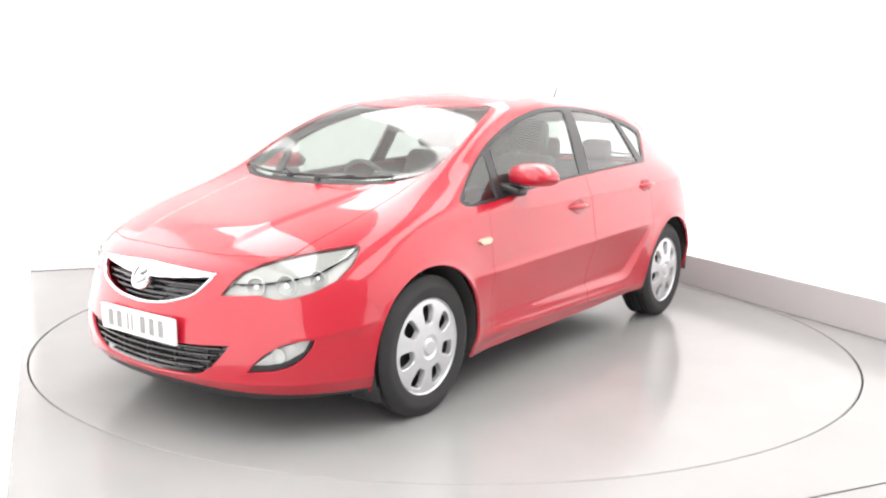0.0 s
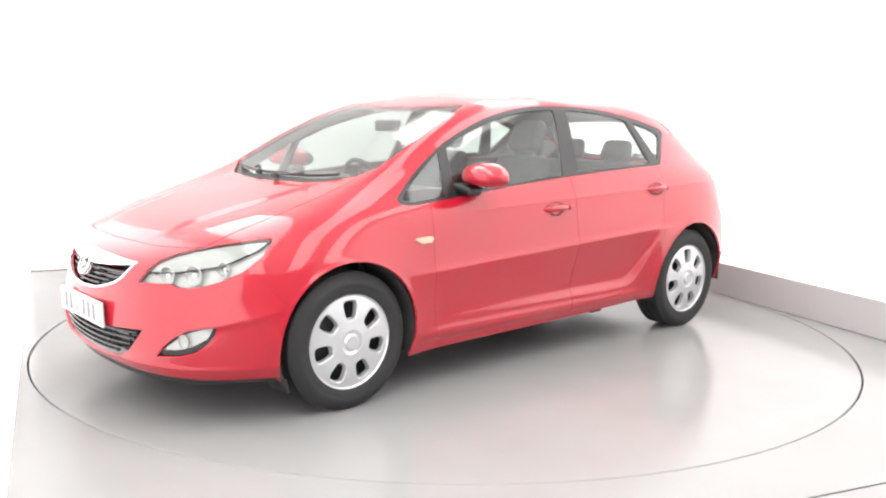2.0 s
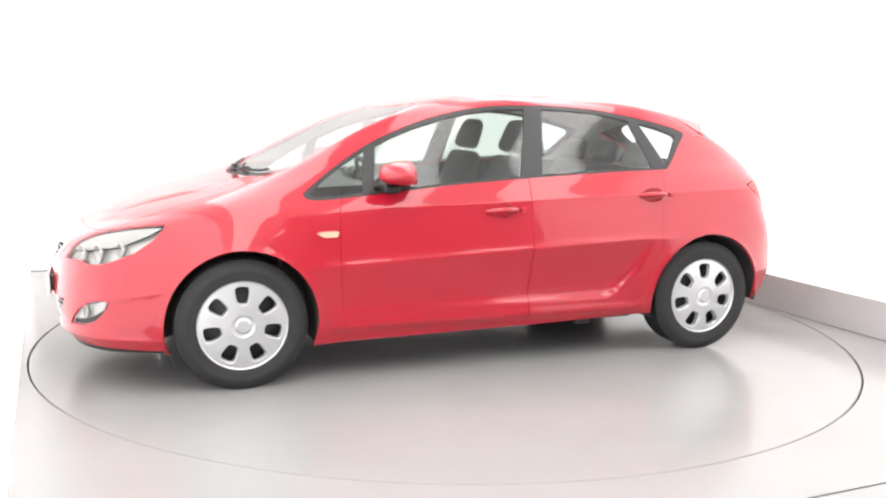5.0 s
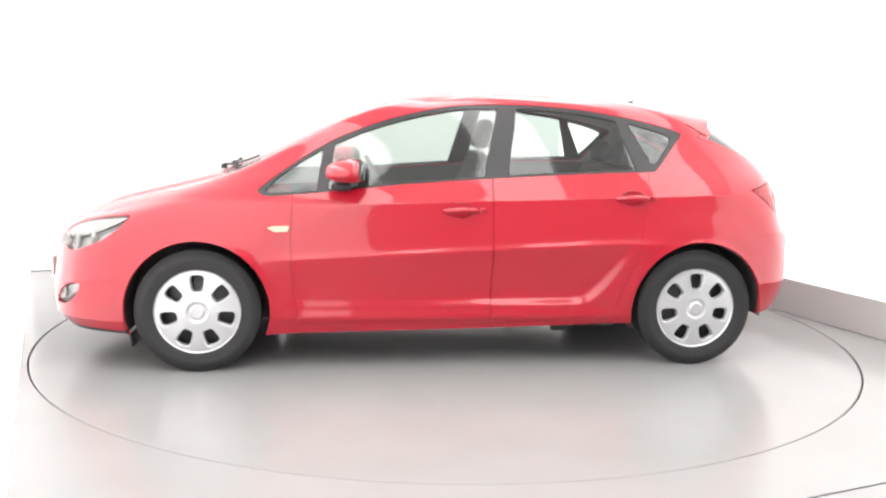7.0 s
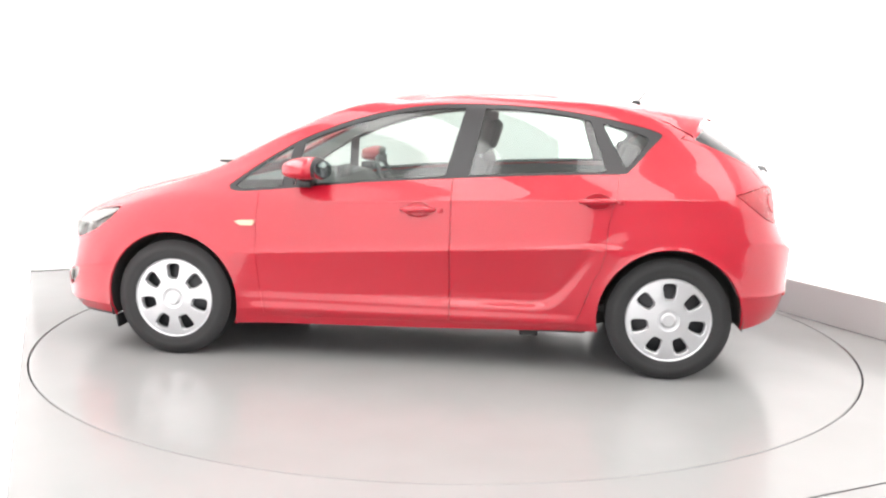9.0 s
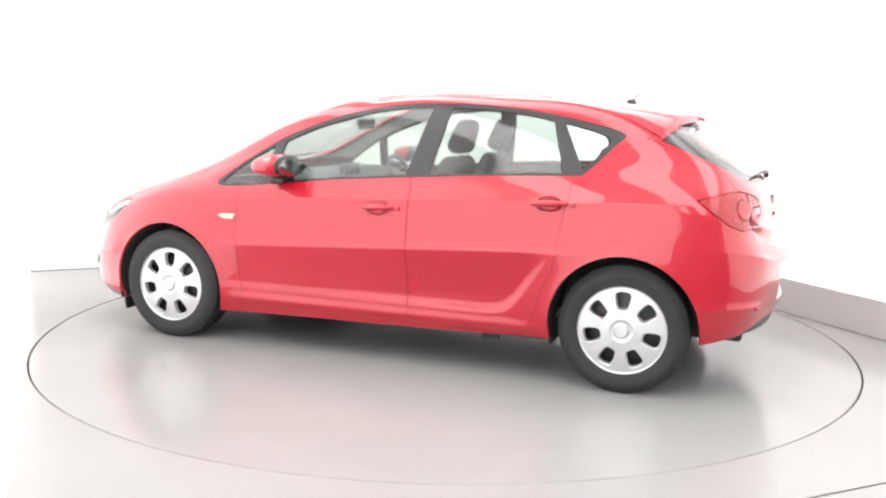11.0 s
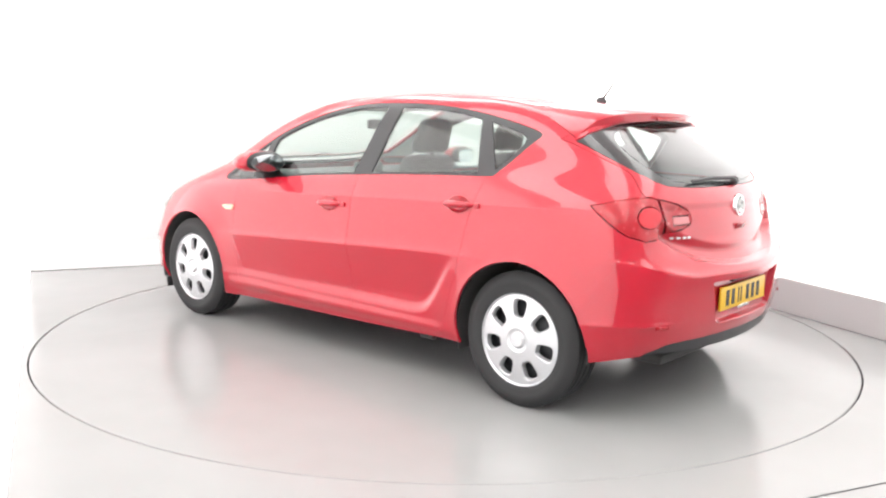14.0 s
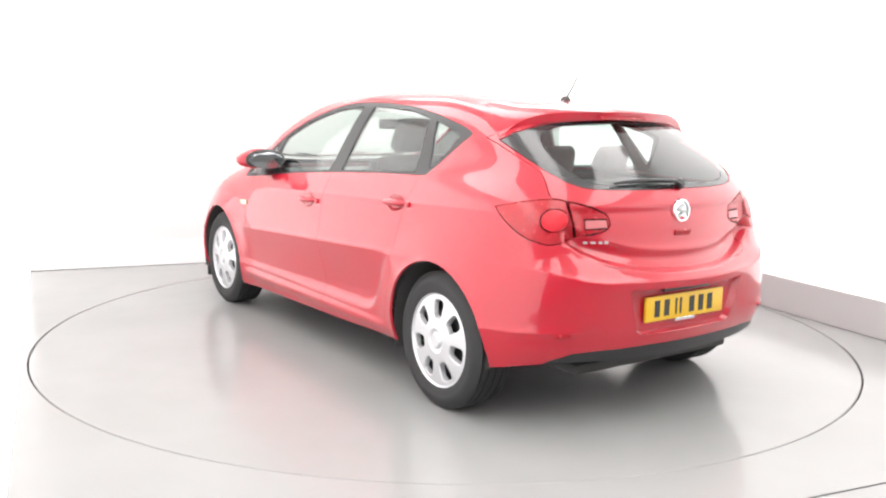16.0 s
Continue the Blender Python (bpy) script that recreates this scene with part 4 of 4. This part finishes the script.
def spoiler():
    bm = bmesh.new()
    rows = []
    n = 36
    for k in range(n + 1):
        s = 2 * k / n - 1
        a = abs(s)
        y = .622 * s
        xe = -1.612 + .160 * a ** 2
        ze = 1.390 - .024 * a ** 2 - .105 * a ** 8
        blend = min(max((a - .86) / .14, 0), 1) ** 2
        skin = TREE.ray_cast(Vector((xe + .012, max(abs(y), 1e-3), 2)), Vector((0, 0, -1)))[0]
        if skin:
            ze += (skin.z + .006 - ze) * blend
        xl = -1.20 + .02 * a ** 3
        hit = TREE.ray_cast(Vector((xl, max(abs(y) * .93, 1e-3), 2)), Vector((0, 0, -1)))[0]
        zl = hit.z if hit else 1.33
        xm = (xl + xe) / 2
        mid = TREE.ray_cast(Vector((xm, max(abs(y) * .97, 1e-3), 2)), Vector((0, 0, -1)))[0]
        zm = max((zl + ze) / 2 + .004 * (1 - a ** 4), mid.z + .004 if mid else 0)
        th = .046 - .030 * blend
        xu = xe + .075 - .045 * a ** 4
        low = TREE.ray_cast(Vector((xu, max(abs(y) * .93, 1e-3), 2)), Vector((0, 0, -1)))[0]
        zu = low.z - .002 if low else ze - .06
        rows.append([bm.verts.new(c) for c in ((xl, y * .93, zl + .0015), (xm, y * .97, zm + .002), (xe + .012, y, ze + .002), (xe, y, ze - .007), (xe + .012, y, ze - th), (xe + .05, y * .975, (ze - th) * .6 + zu * .4), (xu, y * .93, zu))])
    for a, b in zip(rows, rows[1:]):
        for k in range(6):
            bm.faces.new((a[k], a[k + 1], b[k + 1], b[k]))
    for r in (rows[0], rows[-1]):
        bm.faces.new(r)
    wing = part("roof_spoiler", bm, PAINT, tailgate, "red roof spoiler", sharp=50)
    part("brake_light", block((.012, .30, .014), (-1.612, 0, 1.352), .004, 2), REDLENS, wing, "dark red high brake light")


spoiler()


def aerial():
    hit = TREE.ray_cast(Vector((-1.20, 1e-3, 2)), Vector((0, 0, -1)))[0]
    base = block((.075, .036, .03), (hit.x, 0, hit.z + .010), .010, 3, taper=(.5, .5))
    ob = part("aerial_base", base, TRIM, car, "black aerial foot")
    part("aerial", tube([(hit.x - .012, 0, hit.z + .02), (hit.x - .055, 0, hit.z + .075), (hit.x - .085, 0, hit.z + .125)], [.005, .004, .003], 8), TRIM, ob, "short black raked aerial")


aerial()


def wipers():
    for y0, y1, dx in ((-.52, .12, 0), (.02, .50, .02)):
        pts = []
        for k in range(13):
            s = k / 12
            y = y0 + (y1 - y0) * s
            x = 1.215 - .10 * (y / .6) ** 2 + .015 * math.sin(math.pi * s) + dx * .3
            hit = TREE.ray_cast(Vector((x, max(abs(y), 1e-3), 2)), Vector((0, 0, -1)))[0]
            pts.append((x, y, hit.z + .016))
        arm = part("wiper", tube(pts, .007, 8), TRIM, car, "black windscreen wiper")
        q = Vector(pts[3])
        part("wiper_arm", tube([q + Vector((.05, .25 if y0 < 0 else -.02, -.005)), q + Vector((.03, .2, .018)), Vector(pts[6]) + Vector((0, 0, .014))], .009, 8, flat=.6), TRIM, arm)
        part("wiper_pivot", lathe([(.018, 0), (.018, .02), (.010, .026), (0, .026)], 14, Matrix.Translation(q + Vector((.06, .25 if y0 < 0 else -.02, -.02)))), STEEL, arm)
    pts = []
    for k in range(11):
        y = .34 - .36 * k / 10
        z = 1.066 + .008 * math.sin(math.pi * k / 10)
        p, n = onto(y, z, False)
        pts.append(p + n * .016)
    arm = part("rear_wiper", tube(pts, [.006 + .0045 * math.sin(math.pi * k / 10) for k in range(11)], 8), TRIM, tailgate, "black rear wiper")
    part("wiper_arm", tube([pts[-1] + Vector((-.008, -.01, -.012)), pts[-2] + Vector((-.012, 0, .004)), pts[5] + Vector((-.008, 0, .004))], [.016, .014, .007], 10, flat=.7), TRIM, arm)
    part("wiper_pivot", lathe([(.024, 0), (.024, .018), (.014, .026), (0, .026)], 18, Matrix.Translation(pts[-1] + Vector((.004, -.012, -.012))) @ Matrix.Rotation(radians(-70), 4, "Y")), TRIM, arm)


wipers()


def tail_details():
    p, n = onto(0, .855, False)
    # the grip's recess shadow is given by the darker lens red
    part("tailgate_grip", block((.012, .105, .030), p + n * .002, .005, 2, turn=Matrix.Rotation(radians(-25), 4, "Y")), REDLENS, tailgate, "tailgate grip, recess shadow put into its dark red")
    for y, w in ((.497, .020), (.468, .024), (.440, .018), (.416, .018)):
        p, n = onto(y, .828, False)
        part("name_bar", block((.005, w, .012), p + n * .001, .0015, 1, turn=Matrix.Rotation(math.atan2(n.y, n.x), 4, "Z")), SILVER, tailgate, "plain silver bar")
    for s in (1, -1):
        p, n = onto(s * .66, .452, False)
        part("bumper_reflector", block((.008, .07, .016), p + n * .002, .003, 2, turn=Matrix.Rotation(math.atan2(n.y, n.x), 4, "Z")), REDLENS, car, "small red bumper reflector")
    part("plate_lamp", block((.02, .30, .016), (-2.042, 0, .612), .004, 2), TRIM, tailgate)
    part("dealer_strip", block((.004, .13, .014), (-2.045, 0, .470), .001, 1), CHROME, car, "plain pale strip under the plate")


tail_details()


# ---- cabin ----
def seat(name, x, y, wide=.50):
    base = part(name, block((.52, wide, .16), (x + .05, y, .50), .05, 4, turn=Matrix.Rotation(radians(-6), 4, "Y")), CLOTH, car, "charcoal cloth front seat")
    lean = Matrix.Rotation(radians(-20), 4, "Y")
    back = block((.13, wide, .62), (x - .30, y, .83), .05, 4, turn=lean, taper=(.75, .80))
    part("seat_back", back, CLOTH, base)
    part("headrest", block((.10, .27, .20), (x - .425, y, 1.235), .045, 4, turn=lean, taper=(.85, .85)), CLOTH, base, "rounded headrest")
    for dy in (.07, -.07):
        part("headrest_post", tube([(x - .40, y + dy, 1.08), (x - .43, y + dy, 1.2)], .007, 8), CHROME, base)


seat("driver_seat", .10, -.36)
seat("passenger_seat", .10, .36)


def rear_bench():
    base = part("rear_bench", block((.50, 1.26, .15), (-.72, 0, .52), .05, 4), CLOTH, car, "charcoal cloth rear bench")
    part("bench_back", block((.13, 1.26, .56), (-1.02, 0, .80), .05, 4, turn=Matrix.Rotation(radians(-24), 4, "Y"), taper=(.8, .94)), CLOTH, base)
    for y in (-.40, 0, .40):
        part("headrest", block((.085, .25, .15), (-1.150, y, 1.135), .04, 4, turn=Matrix.Rotation(radians(-20), 4, "Y"), taper=(.85, .85)), CLOTH, base)
    part("parcel_shelf", block((.52, 1.16, .03), (-1.46, 0, 1.015), .01, 2), CABIN, car, "dark parcel shelf")


rear_bench()


def dashboard():
    bm = bmesh.new()
    prof = smooth_line([(.42, .62), (.46, .80), (.52, .93), (.60, .975), (.75, .985), (.95, .975), (1.10, .965)], 4)
    rows = [[bm.verts.new((x, y, z + (.03 * math.exp(-((y + .36) / .17) ** 2 - ((x - .58) / .1) ** 2)))) for x, z in prof] for y in np.linspace(-.70, .70, 29)]
    for a, b in zip(rows, rows[1:]):
        for k in range(len(prof) - 1):
            bm.faces.new((a[k], a[k + 1], b[k + 1], b[k]))
    dash = part("dashboard", bm, CABIN, car, "dark grey dashboard")
    part("centre_stack", block((.16, .28, .38), (.44, 0, .66), .03, 3), PIANO, dash)
    part("display", block((.05, .24, .08), (.58, 0, .995), .015, 2), PIANO, dash)
    wheel_m = Matrix.Translation((.36, -.36, .90)) @ Matrix.Rotation(radians(-66), 4, "Y")
    ring = [wheel_m @ Vector((.185 * math.cos(a), .185 * math.sin(a), 0)) for a in np.linspace(0, 2 * math.pi, 37)[:-1]]
    st = part("steering_wheel", tube(ring, .015, 10, close=True), CABIN, car, "black steering wheel")
    part("steering_hub", block((.13, .16, .05), (0, 0, 0), .02, 3, turn=wheel_m), CABIN, st)
    for a in (0, 90, 180):
        q = wheel_m @ Vector((.18 * math.sin(radians(a - 90)) * 0 + .18 * math.cos(radians(a + 90)), .18 * math.sin(radians(a + 90)), 0))
        part("steering_spoke", tube([wheel_m @ Vector((0, 0, 0)), q], .014, 8), CABIN, st)
    part("rear_view_mirror", block((.025, .23, .065), (.47, 0, 1.285), .012, 3), CABIN, car, "dark interior mirror")
    part("cabin_floor", block((2.6, 1.36, .04), (-.35, 0, .33), .01, 1), CABIN, car)
    part("firewall", block((.04, 1.30, .60), (1.12, 0, .66), .01, 1), UNDER, car)
    part("boot_wall", block((.04, 1.0, .50), (-1.83, 0, .68), .01, 1), CABIN, car)
    part("console", block((.9, .20, .22), (.1, 0, .45), .03, 3), CABIN, car)


dashboard()


# ---- what moves: the turntable and the car on it ----
def motions():
    walk(table, [(t, pose(0, 0, 0, 0, 0, a)) for t, a in TURNS])
    walk(car, [(t, pose(0, 0, 0, 0, 0, a) @ pose(.0693, .0728, .0005)) for t, a in TURNS])


motions()
